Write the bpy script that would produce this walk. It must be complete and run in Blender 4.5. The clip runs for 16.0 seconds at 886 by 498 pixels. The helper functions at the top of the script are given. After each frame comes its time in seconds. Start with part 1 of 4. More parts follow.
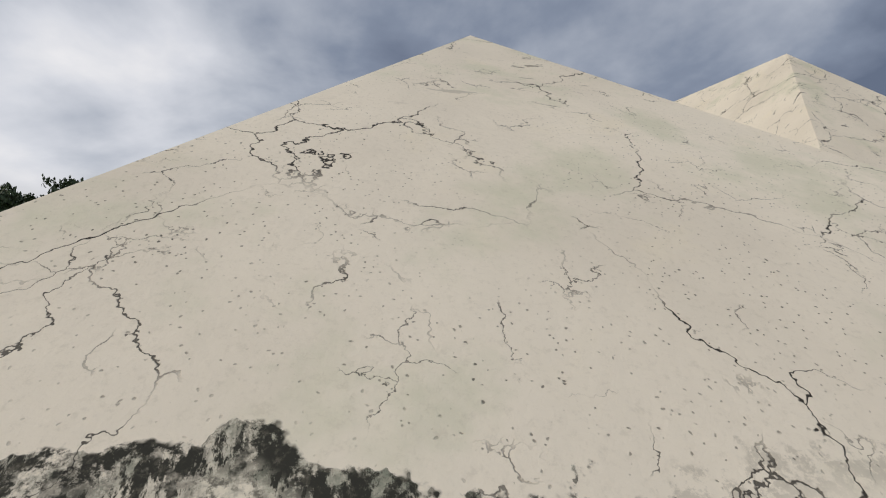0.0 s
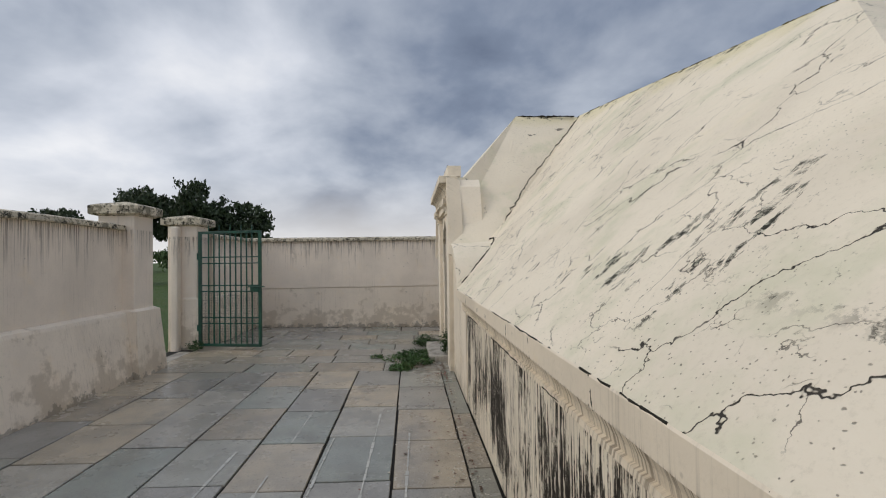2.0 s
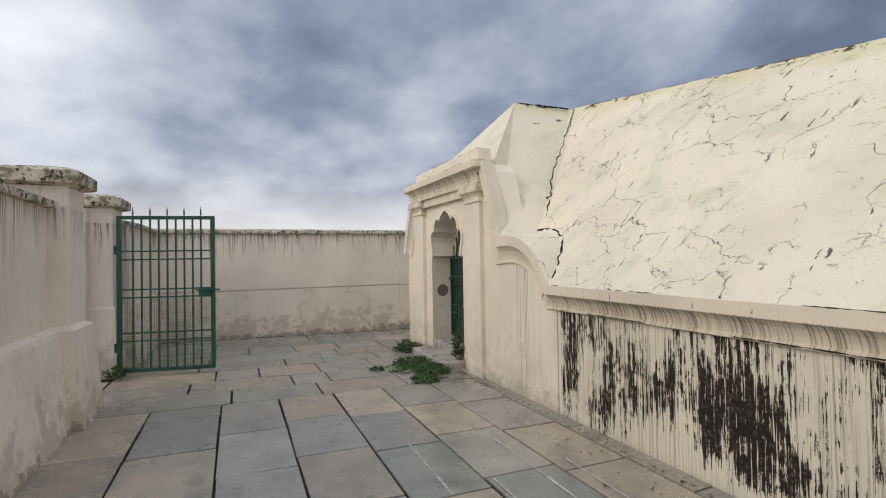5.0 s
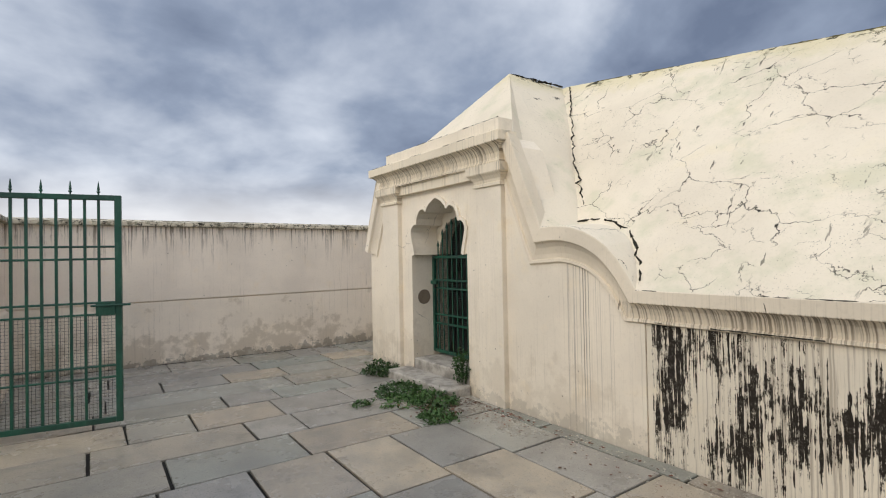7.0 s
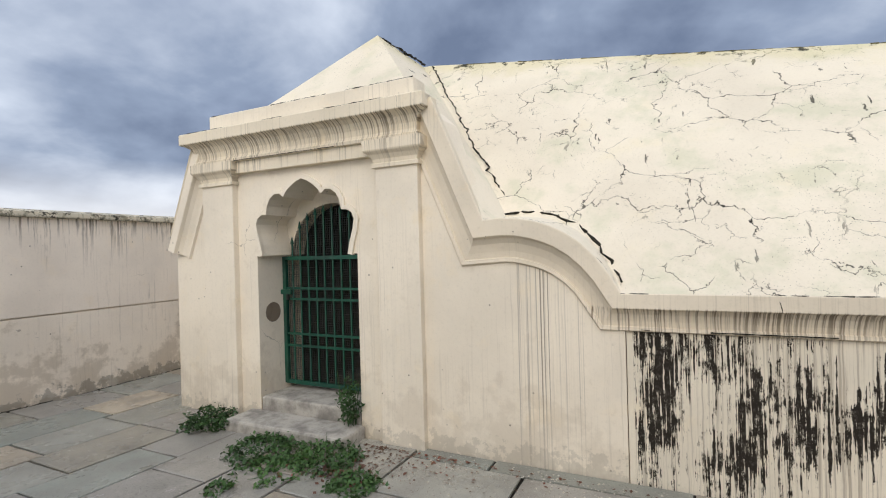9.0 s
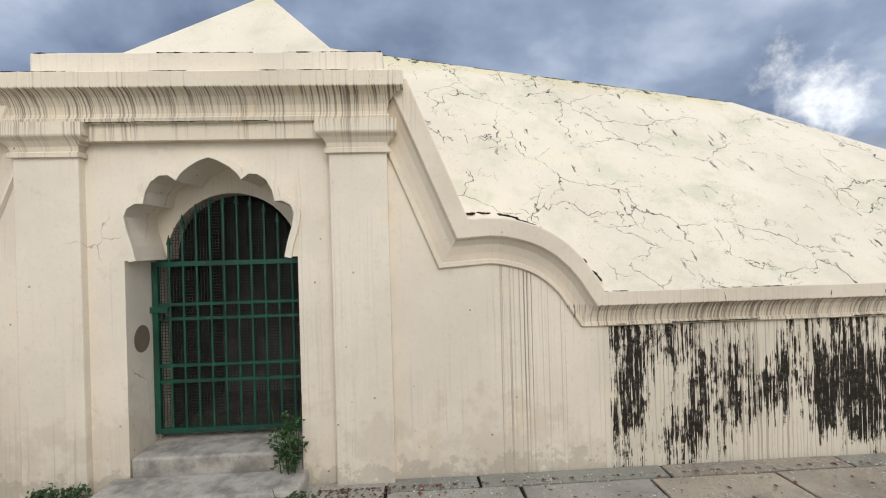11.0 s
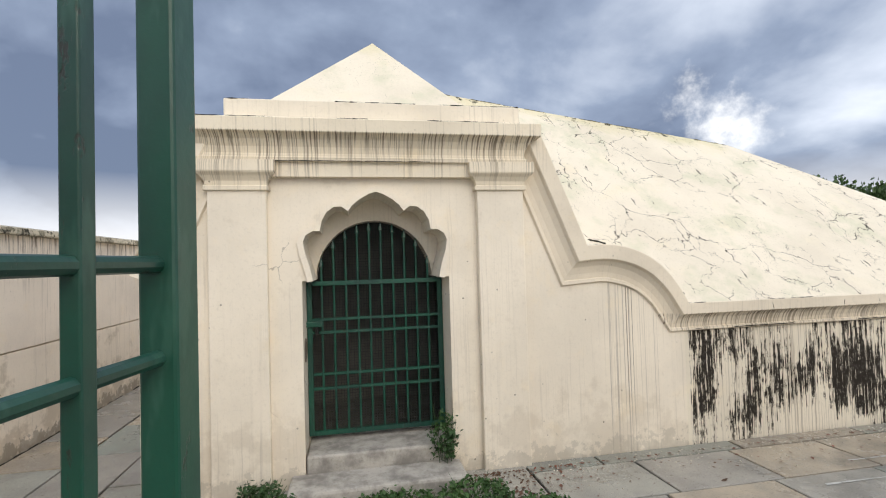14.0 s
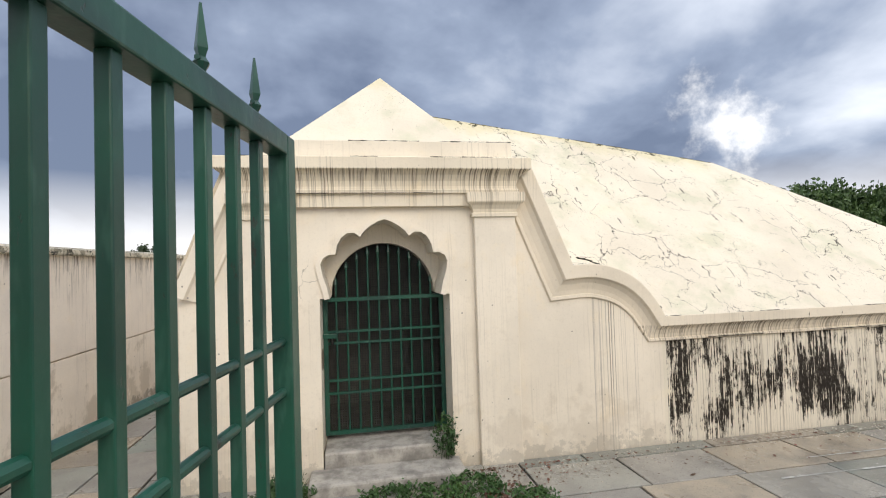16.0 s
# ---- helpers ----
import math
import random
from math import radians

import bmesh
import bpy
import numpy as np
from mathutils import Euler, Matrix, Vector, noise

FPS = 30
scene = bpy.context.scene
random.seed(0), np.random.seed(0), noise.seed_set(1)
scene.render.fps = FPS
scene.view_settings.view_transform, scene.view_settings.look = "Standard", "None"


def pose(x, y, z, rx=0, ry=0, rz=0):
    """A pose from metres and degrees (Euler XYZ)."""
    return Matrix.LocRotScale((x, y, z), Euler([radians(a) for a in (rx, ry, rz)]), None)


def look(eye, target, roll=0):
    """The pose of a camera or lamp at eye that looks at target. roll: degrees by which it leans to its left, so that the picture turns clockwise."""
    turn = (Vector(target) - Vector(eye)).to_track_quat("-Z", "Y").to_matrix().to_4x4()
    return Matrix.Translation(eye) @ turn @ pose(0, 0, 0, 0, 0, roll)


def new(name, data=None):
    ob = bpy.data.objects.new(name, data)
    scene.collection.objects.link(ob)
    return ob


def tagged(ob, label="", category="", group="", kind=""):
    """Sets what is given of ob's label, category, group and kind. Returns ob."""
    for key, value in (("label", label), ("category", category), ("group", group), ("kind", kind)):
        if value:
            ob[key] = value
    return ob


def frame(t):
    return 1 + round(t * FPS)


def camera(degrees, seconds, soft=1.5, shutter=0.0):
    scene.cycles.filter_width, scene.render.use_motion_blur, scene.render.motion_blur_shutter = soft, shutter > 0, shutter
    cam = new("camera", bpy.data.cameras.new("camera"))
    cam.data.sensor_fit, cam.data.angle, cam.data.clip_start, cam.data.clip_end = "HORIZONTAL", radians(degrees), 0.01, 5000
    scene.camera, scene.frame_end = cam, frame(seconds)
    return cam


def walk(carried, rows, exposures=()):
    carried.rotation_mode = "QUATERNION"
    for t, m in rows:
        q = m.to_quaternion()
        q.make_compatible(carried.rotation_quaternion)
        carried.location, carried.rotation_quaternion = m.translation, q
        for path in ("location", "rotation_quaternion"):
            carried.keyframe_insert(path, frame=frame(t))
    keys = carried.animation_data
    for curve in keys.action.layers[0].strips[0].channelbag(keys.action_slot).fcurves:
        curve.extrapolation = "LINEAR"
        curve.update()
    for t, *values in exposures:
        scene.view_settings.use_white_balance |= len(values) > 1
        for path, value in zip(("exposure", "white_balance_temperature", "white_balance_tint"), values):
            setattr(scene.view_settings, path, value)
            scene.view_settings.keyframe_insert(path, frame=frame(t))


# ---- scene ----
cam = camera(85.3, 16.0, soft=1.1)
METRES, EYE, TILT, LEAN, TURN = 10.8, 1.54, 0.0, 0.0, -13.6
ROWS = [
    (0.0, 0.0, 0.0, 0.0, 0.03, 1.57, 1.0),
    (0.5, -0.041, -0.0079, -0.0024, 5.73, 1.52, 0.86),
    (1.0, -0.0798, -0.02, -0.0035, 8.98, 1.54, 0.79),
    (1.5, -0.1164, -0.0235, -0.0094, 9.64, 1.39, 0.82),
    (2.0, -0.1532, -0.0222, -0.0118, 9.68, 1.15, 0.82),
    (2.5, -0.1878, -0.022, -0.0125, 9.07, 1.2, 0.78),
    (3.0, -0.2257, -0.0126, -0.0162, 5.51, 0.99, 0.81),
    (3.5, -0.265, -0.0021, -0.0159, 1.57, 0.92, 0.82),
    (4.0, -0.3028, 0.0043, -0.014, -4.0, 0.87, 0.84),
    (6.5, -0.4225, 0.1528, -0.0183, -15.91, 0.86, 1.06),
    (7.0, -0.436, 0.187, -0.0162, -22.46, 0.75, 1.13),
    (7.5, -0.4433, 0.2233, -0.014, -32.68, 0.5, 1.33),
    (8.0, -0.458, 0.2576, -0.0148, -40.9, 0.26, 1.34),
    (8.5, -0.4681, 0.289, -0.0154, -47.06, 0.12, 1.54),
    (9.0, -0.4707, 0.3277, -0.0138, -51.11, -0.01, 1.57),
    (9.5, -0.4771, 0.3602, -0.0141, -57.17, -0.18, 1.54),
    (12.0, -0.5096, 0.5021, -0.0121, -86.9, 0.61, 1.73),
    (12.5, -0.5178, 0.5169, -0.0097, -86.95, 0.77, 1.76),
    (13.0, -0.5341, 0.5342, -0.0071, -87.1, 0.93, 1.74),
    (13.5, -0.5532, 0.5549, -0.0086, -87.18, 1.46, 1.71),
    (14.0, -0.5666, 0.5717, -0.0057, -87.21, 1.54, 1.66),
    (14.5, -0.5815, 0.5714, -0.0035, -87.25, 1.55, 1.79),
    (15.0, -0.593, 0.5698, -0.0008, -87.24, 1.55, 1.77),
    (15.5, -0.6014, 0.5693, 0.0021, -87.35, 1.57, 1.79),
    (16.0, -0.6065, 0.567, 0.0081, -86.71, 1.58, 1.8),
]
walk(cam, [(t, pose(0, 0, EYE, TILT, LEAN, TURN) @ pose(METRES * x, METRES * y, METRES * z, 90 + pitch, roll, yaw)) for t, x, y, z, yaw, pitch, roll in ROWS], exposures=[(0.0, -0.02, 6750, 11), (1.5, -0.02, 6500, 10), (3.5, 0.09, 6600, 10.5), (6.5, 0.35, 6600, 10), (9.0, 0.48, 6400, 10), (12.0, 0.50, 6350, 9.5), (16.0, 0.68, 6550, 10.5)])

# ---- world, sun ----
world = bpy.data.worlds.new("sky")
scene.world = world
world.use_nodes = True
WN, WL = world.node_tree.nodes, world.node_tree.links
WN.clear()


def wnode(kind, **kw):
    n = WN.new(kind)
    for k, v in kw.items():
        n.inputs[k].default_value = v
    return n


SUN_EL, SUN_AZ = 34.0, 256.0   # degrees above the horizon, clockwise from north
nish = WN.new("ShaderNodeTexSky")
nish.sky_type, nish.sun_disc = "NISHITA", False
nish.sun_elevation, nish.sun_rotation = radians(SUN_EL), radians(SUN_AZ)
nish.air_density, nish.dust_density = 1.0, 2.0
coord = WN.new("ShaderNodeTexCoord")
sep = WN.new("ShaderNodeSeparateXYZ")
WL.new(coord.outputs["Generated"], sep.inputs[0])


def wmath(op, a, b=None, c=None):
    n = WN.new("ShaderNodeMath")
    n.operation = op
    for i, v in enumerate((a, b, c)):
        if v is None:
            continue
        if isinstance(v, (int, float)):
            n.inputs[i].default_value = v
        else:
            WL.new(v, n.inputs[i])
    return n.outputs[0]


# cloud deck: directions laid on a flat layer high above
up = wmath("ADD", wmath("MAXIMUM", sep.outputs["Z"], 0.0), 0.38)
flat = WN.new("ShaderNodeCombineXYZ")
WL.new(wmath("DIVIDE", sep.outputs["X"], up), flat.inputs[0])
WL.new(wmath("DIVIDE", sep.outputs["Y"], up), flat.inputs[1])
flat.inputs[2].default_value = 3.7
big = wnode("ShaderNodeTexNoise", Scale=0.95, Detail=6.0, Roughness=0.48, Distortion=0.35)
WL.new(flat.outputs[0], big.inputs["Vector"])
small = wnode("ShaderNodeTexNoise", Scale=2.7, Detail=8.0, Roughness=0.52, Distortion=0.2)
WL.new(flat.outputs[0], small.inputs["Vector"])
# thicker to the east, thinner towards the west
east = wmath("ADD", wmath("MULTIPLY_ADD", sep.outputs["X"], -0.115, -0.018), wmath("MULTIPLY", sep.outputs["Y"], -0.014))
thick = wmath("ADD", wmath("ADD", wmath("MULTIPLY", big.outputs["Fac"], 0.66), wmath("MULTIPLY", small.outputs["Fac"], 0.34)), east)
ramp = WN.new("ShaderNodeValToRGB")
ramp.color_ramp.elements[0].position, ramp.color_ramp.elements[0].color = 0.34, (0.13, 0.165, 0.245, 1)
ramp.color_ramp.elements[1].position, ramp.color_ramp.elements[1].color = 0.70, (0.98, 0.99, 1.02, 1)
for p, c in ((0.42, (0.24, 0.29, 0.39, 1)), (0.51, (0.48, 0.53, 0.62, 1)), (0.60, (0.72, 0.76, 0.84, 1))):
    e = ramp.color_ramp.elements.new(p)
    e.color = c
WL.new(thick, ramp.inputs[0])
# bright haze low down
low = WN.new("ShaderNodeMapRange")
low.inputs["From Min"].default_value, low.inputs["From Max"].default_value = 0.0, 0.17
low.inputs["To Min"].default_value, low.inputs["To Max"].default_value = 0.85, 0.0
WL.new(sep.outputs["Z"], low.inputs["Value"])
hazed = WN.new("ShaderNodeMix")
hazed.data_type = "RGBA"
WL.new(low.outputs[0], hazed.inputs["Factor"])
WL.new(ramp.outputs[0], hazed.inputs["A"])
hazed.inputs["B"].default_value = (1.08, 1.05, 1.02, 1)
# a white cumulus in a break of the deck, low in the east
puff_n = wnode("ShaderNodeTexNoise", Scale=9.0, Detail=6.0, Roughness=0.6)
WL.new(coord.outputs["Generated"], puff_n.inputs["Vector"])
puff_d = WN.new("ShaderNodeVectorMath")
puff_d.operation = "DISTANCE"
WL.new(coord.outputs["Generated"], puff_d.inputs[0])
puff_d.inputs[1].default_value = (0.735, -0.635, 0.225)
puff = WN.new("ShaderNodeMapRange")
puff.interpolation_type = "SMOOTHSTEP"
for k, v in (("From Min", 0.135), ("From Max", 0.215), ("To Min", 0.85), ("To Max", 0.0)):
    puff.inputs[k].default_value = v
WL.new(wmath("MULTIPLY_ADD", puff_n.outputs["Fac"], 0.3, wmath("MULTIPLY", puff_d.outputs["Value"], 0.7)), puff.inputs["Value"])
puffed = WN.new("ShaderNodeMix")
puffed.data_type = "RGBA"
WL.new(puff.outputs[0], puffed.inputs["Factor"])
WL.new(hazed.outputs["Result"], puffed.inputs["A"])
puffed.inputs["B"].default_value = (1.02, 1.01, 0.99, 1)
cloud_bg = wnode("ShaderNodeBackground", Strength=1.0)
WL.new(puffed.outputs["Result"], cloud_bg.inputs["Color"])
# an overcast sky is brighter overhead
zen = WN.new("ShaderNodeMapRange")
zen.inputs["From Min"].default_value, zen.inputs["From Max"].default_value = 0.5, 0.95
zen.inputs["To Min"].default_value, zen.inputs["To Max"].default_value = 1.0, 1.5
WL.new(sep.outputs["Z"], zen.inputs["Value"])
WL.new(zen.outputs[0], cloud_bg.inputs["Strength"])
sky_bg = wnode("ShaderNodeBackground", Strength=0.05)
WL.new(nish.outputs[0], sky_bg.inputs["Color"])
both = wnode("ShaderNodeMixShader", Fac=0.9)
WL.new(sky_bg.outputs[0], both.inputs[1])
WL.new(cloud_bg.outputs[0], both.inputs[2])
WL.new(both.outputs[0], WN.new("ShaderNodeOutputWorld").inputs[0])

sun_data = bpy.data.lights.new("sun", "SUN")
sun_data.energy, sun_data.angle, sun_data.color = 0.85, radians(30), (1.0, 0.90, 0.76)
sun = new("sun", sun_data)
a, e = radians(SUN_AZ), radians(SUN_EL)
sun.matrix_world = look((0, 0, 30), (-30 * math.sin(a) * math.cos(e), -30 * math.cos(a) * math.cos(e), 30 - 30 * math.sin(e)))


# ---- materials ----
class Mat:
    """A node material with short helpers."""

    def __init__(self, name, rough=0.8, metal=0.0):
        self.m = bpy.data.materials.new(name)
        self.m.use_nodes = True
        self.n, self.l = self.m.node_tree.nodes, self.m.node_tree.links
        self.b = self.n["Principled BSDF"]
        self.b.inputs["Specular IOR Level"].default_value = 0.5 if rough < 0.7 else 0.2
        self.b.inputs["Roughness"].default_value, self.b.inputs["Metallic"].default_value = rough, metal
        self.pos = self.n.new("ShaderNodeNewGeometry").outputs["Position"]

    def put(self, sock, v):
        if isinstance(v, (int, float)):
            sock.default_value = v
        elif isinstance(v, tuple):
            sock.default_value = (*v, 1) if len(v) == 3 and sock.type == "RGBA" else v
        else:
            self.l.new(v, sock)

    def math(self, op, a, b=None, c=None, clamp=False):
        n = self.n.new("ShaderNodeMath")
        n.operation, n.use_clamp = op, clamp
        for i, v in enumerate((a, b, c)):
            if v is not None:
                self.put(n.inputs[i], v)
        return n.outputs[0]

    def scale(self, v, s):
        n = self.n.new("ShaderNodeVectorMath")
        n.operation = "MULTIPLY"
        self.put(n.inputs[0], v)
        n.inputs[1].default_value = s
        return n.outputs[0]

    def add(self, a, b):
        n = self.n.new("ShaderNodeVectorMath")
        n.operation = "ADD"
        self.put(n.inputs[0], a)
        self.put(n.inputs[1], b)
        return n.outputs[0]

    def noise(self, scale, detail=4.0, rough=0.55, vec=None, dist=0.0, colour=False):
        n = self.n.new("ShaderNodeTexNoise")
        n.inputs["Scale"].default_value, n.inputs["Detail"].default_value = scale, detail
        n.inputs["Roughness"].default_value, n.inputs["Distortion"].default_value = rough, dist
        self.put(n.inputs["Vector"], vec if vec is not None else self.pos)
        return n.outputs["Color" if colour else "Fac"]

    def voronoi(self, scale, vec=None, feature="DISTANCE_TO_EDGE", out="Distance"):
        n = self.n.new("ShaderNodeTexVoronoi")
        n.feature = feature
        n.inputs["Scale"].default_value = scale
        self.put(n.inputs["Vector"], vec if vec is not None else self.pos)
        return n.outputs[out]

    def step(self, v, lo, hi, a=0.0, b=1.0):
        n = self.n.new("ShaderNodeMapRange")
        n.interpolation_type = "SMOOTHSTEP"
        self.put(n.inputs["Value"], v)
        for k, x in (("From Min", lo), ("From Max", hi), ("To Min", a), ("To Max", b)):
            self.put(n.inputs[k], x)
        return n.outputs[0]

    def mix(self, f, a, b, mode="MIX"):
        n = self.n.new("ShaderNodeMix")
        n.data_type, n.blend_type = "RGBA", mode
        self.put(n.inputs["Factor"], f)
        self.put(n.inputs["A"], a)
        self.put(n.inputs["B"], b)
        return n.outputs["Result"]

    def xyz(self, v=None):
        n = self.n.new("ShaderNodeSeparateXYZ")
        self.put(n.inputs[0], v if v is not None else self.pos)
        return n.outputs

    def normal_z(self):
        n = self.n.new("ShaderNodeSeparateXYZ")
        self.l.new(self.n.new("ShaderNodeNewGeometry").outputs["Normal"], n.inputs[0])
        return n.outputs[2]

    def random(self):
        return self.n.new("ShaderNodeObjectInfo").outputs["Random"]

    def island(self):
        return self.n.new("ShaderNodeNewGeometry").outputs["Random Per Island"]

    def bump(self, h, strength=0.3, dist=0.01):
        n = self.n.new("ShaderNodeBump")
        n.inputs["Strength"].default_value, n.inputs["Distance"].default_value = strength, dist
        self.put(n.inputs["Height"], h)
        self.l.new(n.outputs[0], self.b.inputs["Normal"])

    def done(self, colour, rough=None):
        self.put(self.b.inputs["Base Color"], colour)
        if rough is not None:
            self.put(self.b.inputs["Roughness"], rough)
        return self.m


LIME = (0.76, 0.69, 0.565)


def cracks(M, scale, width, keep, warp=0.25, vec=None, swell=None):
    """Wandering plaster cracks, broken off where a coarse noise is low."""
    base = vec if vec is not None else M.pos
    w = M.add(base, M.scale(M.noise(2.2 * scale, 5.0, 0.6, base, colour=True), (warp, warp, warp)))
    d = M.voronoi(scale, w)
    gate = M.step(M.noise(0.9 * scale + 0.3, 2.0, 0.5, M.add(base, (7.1, 3.3, 1.7))), keep, keep + 0.1)
    wide = M.math("MULTIPLY", M.step(M.noise(4.0, 4.0, 0.65, base), 0.3, 0.72, 0.4, 1.5), width)
    if swell is not None:
        wide = M.math("MULTIPLY", wide, swell)
    return M.math("MULTIPLY", M.step(d, M.math("MULTIPLY", wide, 0.35), wide, 1.0, 0.0), gate)


def make_roof_plaster(name="weathered_roof_limewash", k=0.0):
    M = Mat(name, 0.85)
    col = M.mix(M.step(M.noise(1.1, 4.0), 0.35, 0.7), (0.79, 0.71, 0.57), (0.70, 0.625, 0.50))
    col = M.mix(M.math("MULTIPLY", M.step(M.noise(2.7, 5.0, 0.6), 0.56, 0.75), 0.5), col, (0.78, 0.69, 0.50))
    col = M.mix(M.math("MULTIPLY", M.step(M.noise(1.9, 5.0, 0.65, M.add(M.pos, (4.0, 9.0, 2.0))), 0.50, 0.68), 0.6), col, (0.58, 0.57, 0.41))
    swell = M.step(M.xyz()[1], 0.9, 2.4, 0.9, 1.15)     # cracks gape wider along the flank
    c1 = cracks(M, 1.6, 0.0056, 0.43 + k, 0.30, swell=swell)
    c2 = cracks(M, 3.0, 0.008, 0.53 + k, 0.20, M.add(M.pos, (3.0, 1.0, 5.0)), swell)
    c3 = cracks(M, 5.5, 0.012, 0.565 + k, 0.12, M.add(M.pos, (8.0, 2.0, 1.0)), swell)
    crack = M.math("MAXIMUM", c1, M.math("MAXIMUM", M.math("MULTIPLY", c2, 0.9), M.math("MULTIPLY", c3, 0.8)))
    # slanting scars that run with the slope, and pits
    scar_v = M.scale(M.add(M.pos, M.scale(M.noise(3.0, 3.0, 0.5, colour=True), (0.1, 0.1, 0.1))), (3.2, 15.0, 3.2))
    scar = M.math("MULTIPLY", M.step(M.noise(1.0, 5.0, 0.6, scar_v), 0.652, 0.668), M.math("MULTIPLY", M.step(M.noise(1.3, 2.0), 0.47, 0.56), M.step(M.xyz()[1], 1.3, 2.6, 0.0, 1.0)))
    pit = M.step(M.voronoi(56.0, M.add(M.pos, M.scale(M.noise(30.0, 3.0, colour=True), (0.02, 0.02, 0.02))), feature="F1"), 0.08, 0.17, 1.0, 0.0)
    pit = M.math("MULTIPLY", pit, M.step(M.noise(1.6, 3.0, 0.5, M.add(M.pos, (1.0, 2.0, 8.0))), M.step(M.xyz()[1], 1.2, 2.4, 0.32, 0.46), 0.62))
    # black lichen low on the slope by the hip end and in blotches
    z, y = M.xyz()[2], M.xyz()[1]
    x = M.xyz()[0]
    xside = M.step(M.math("ADD", x, M.math("MULTIPLY", M.noise(2.5, 3.0), 0.4)), -0.84, -0.70)
    lip = M.math("ADD", M.step(x, -0.15, 0.2, 1.335, 1.265), M.math("MULTIPLY", M.math("SUBTRACT", M.noise(4.5, 5.0, 0.65), 0.5), 0.16))
    under_lip = M.math("SUBTRACT", lip, z)
    south = M.step(y, 0.7, 1.3, 1.0, 0.0)
    lowend = M.math("MULTIPLY", M.math("MULTIPLY", xside, M.step(x, 0.2, 0.45, 1.0, 0.25)), M.math("MULTIPLY", M.step(under_lip, -0.003, 0.004), south))
    crust = M.math("MULTIPLY", M.math("MULTIPLY", lowend, M.step(under_lip, 0.02, 0.06, 1.0, 0.0)), M.step(M.noise(14.0, 7.0, 0.78), 0.47, 0.55))
    blot = M.math("ADD", M.noise(3.4, 7.0, 0.68), M.math("MULTIPLY", lowend, 0.235))
    band = M.math("MULTIPLY", M.math("MULTIPLY", M.step(z, 1.18, 1.28), M.step(z, 1.5, 1.75, 1.0, 0.0)), M.math("MULTIPLY", M.step(y, 0.9, 1.3), M.step(y, 2.1, 2.7, 1.0, 0.0)))
    smear = M.noise(1.0, 6.0, 0.7, M.scale(M.pos, (5.0, 13.0, 5.0)))
    blot = M.math("ADD", blot, M.math("MULTIPLY", band, M.step(smear, 0.45, 0.65, -0.05, 0.24)))
    area = M.step(blot, 0.68, 0.76)
    fleck = M.math("MULTIPLY", area, M.step(M.noise(1.0, 7.0, 0.75, M.scale(M.pos, (46.0, 17.0, 17.0))), 0.47, 0.53))
    run = M.noise(1.0, 5.0, 0.6, M.scale(M.pos, (14.0, 0.9, 0.9)))
    fleck = M.math("MAXIMUM", fleck, M.math("MULTIPLY", area, M.math("MULTIPLY", M.math("MULTIPLY", M.step(run, 0.52, 0.62), M.step(M.noise(48.0, 6.0, 0.8), 0.36, 0.5)), 0.8)))
    rim = M.math("MULTIPLY", M.math("MULTIPLY", M.step(blot, 0.655, 0.69), M.step(blot, 0.70, 0.75, 1.0, 0.0)), M.step(M.noise(34.0, 5.0, 0.75), 0.46, 0.58))
    fleck = M.math("MAXIMUM", M.math("MAXIMUM", fleck, crust), M.math("MULTIPLY", rim, 0.8))
    dark = M.math("MAXIMUM", M.math("MULTIPLY", crack, 0.97), M.math("MAXIMUM", M.math("MULTIPLY", scar, 0.85), M.math("MULTIPLY", pit, 0.8)))
    col = M.mix(M.math("MULTIPLY", area, M.step(M.noise(9.0, 7.0, 0.75), 0.38, 0.62, 0.15, 0.95)), col, (0.21, 0.22, 0.165))
    col = M.mix(fleck, col, (0.035, 0.034, 0.026))
    col = M.mix(dark, col, (0.025, 0.022, 0.018))
    below = M.math("SUBTRACT", M.math("MULTIPLY_ADD", y, 0.148, 2.452), z)
    moss = M.math("MULTIPLY", M.step(M.math("ADD", below, M.math("MULTIPLY", M.noise(2.4, 5.0, 0.65), -0.5)), -0.22, -0.02, 1.0, 0.0), M.math("MULTIPLY", M.step(y, 2.7, 3.0), M.step(x, 1.5, 2.0, 1.0, 0.0)))
    col = M.mix(M.math("MULTIPLY", moss, 0.4), col, (0.62, 0.55, 0.27))
    col = M.mix(M.math("MULTIPLY", M.math("MULTIPLY", moss, M.step(below, 0.03, 0.10, 1.0, 0.0)), M.step(M.noise(1.0, 6.0, 0.7, M.scale(M.pos, (9.0, 7.0, 9.0))), 0.55, 0.62)), col, (0.05, 0.048, 0.03))
    grain = M.noise(55.0, 5.0, 0.75)
    col = M.mix(M.math("MULTIPLY", M.step(grain, 0.5, 0.72), 0.22), col, (0.42, 0.37, 0.28))
    h = M.math("SUBTRACT", M.math("ADD", M.math("MULTIPLY", M.noise(7.0, 6.0, 0.6), 1.0), M.math("MULTIPLY", M.noise(60.0, 3.0), 0.25)), M.math("MULTIPLY", dark, 1.2))
    M.bump(h, 0.45, 0.012)
    return M.done(col)


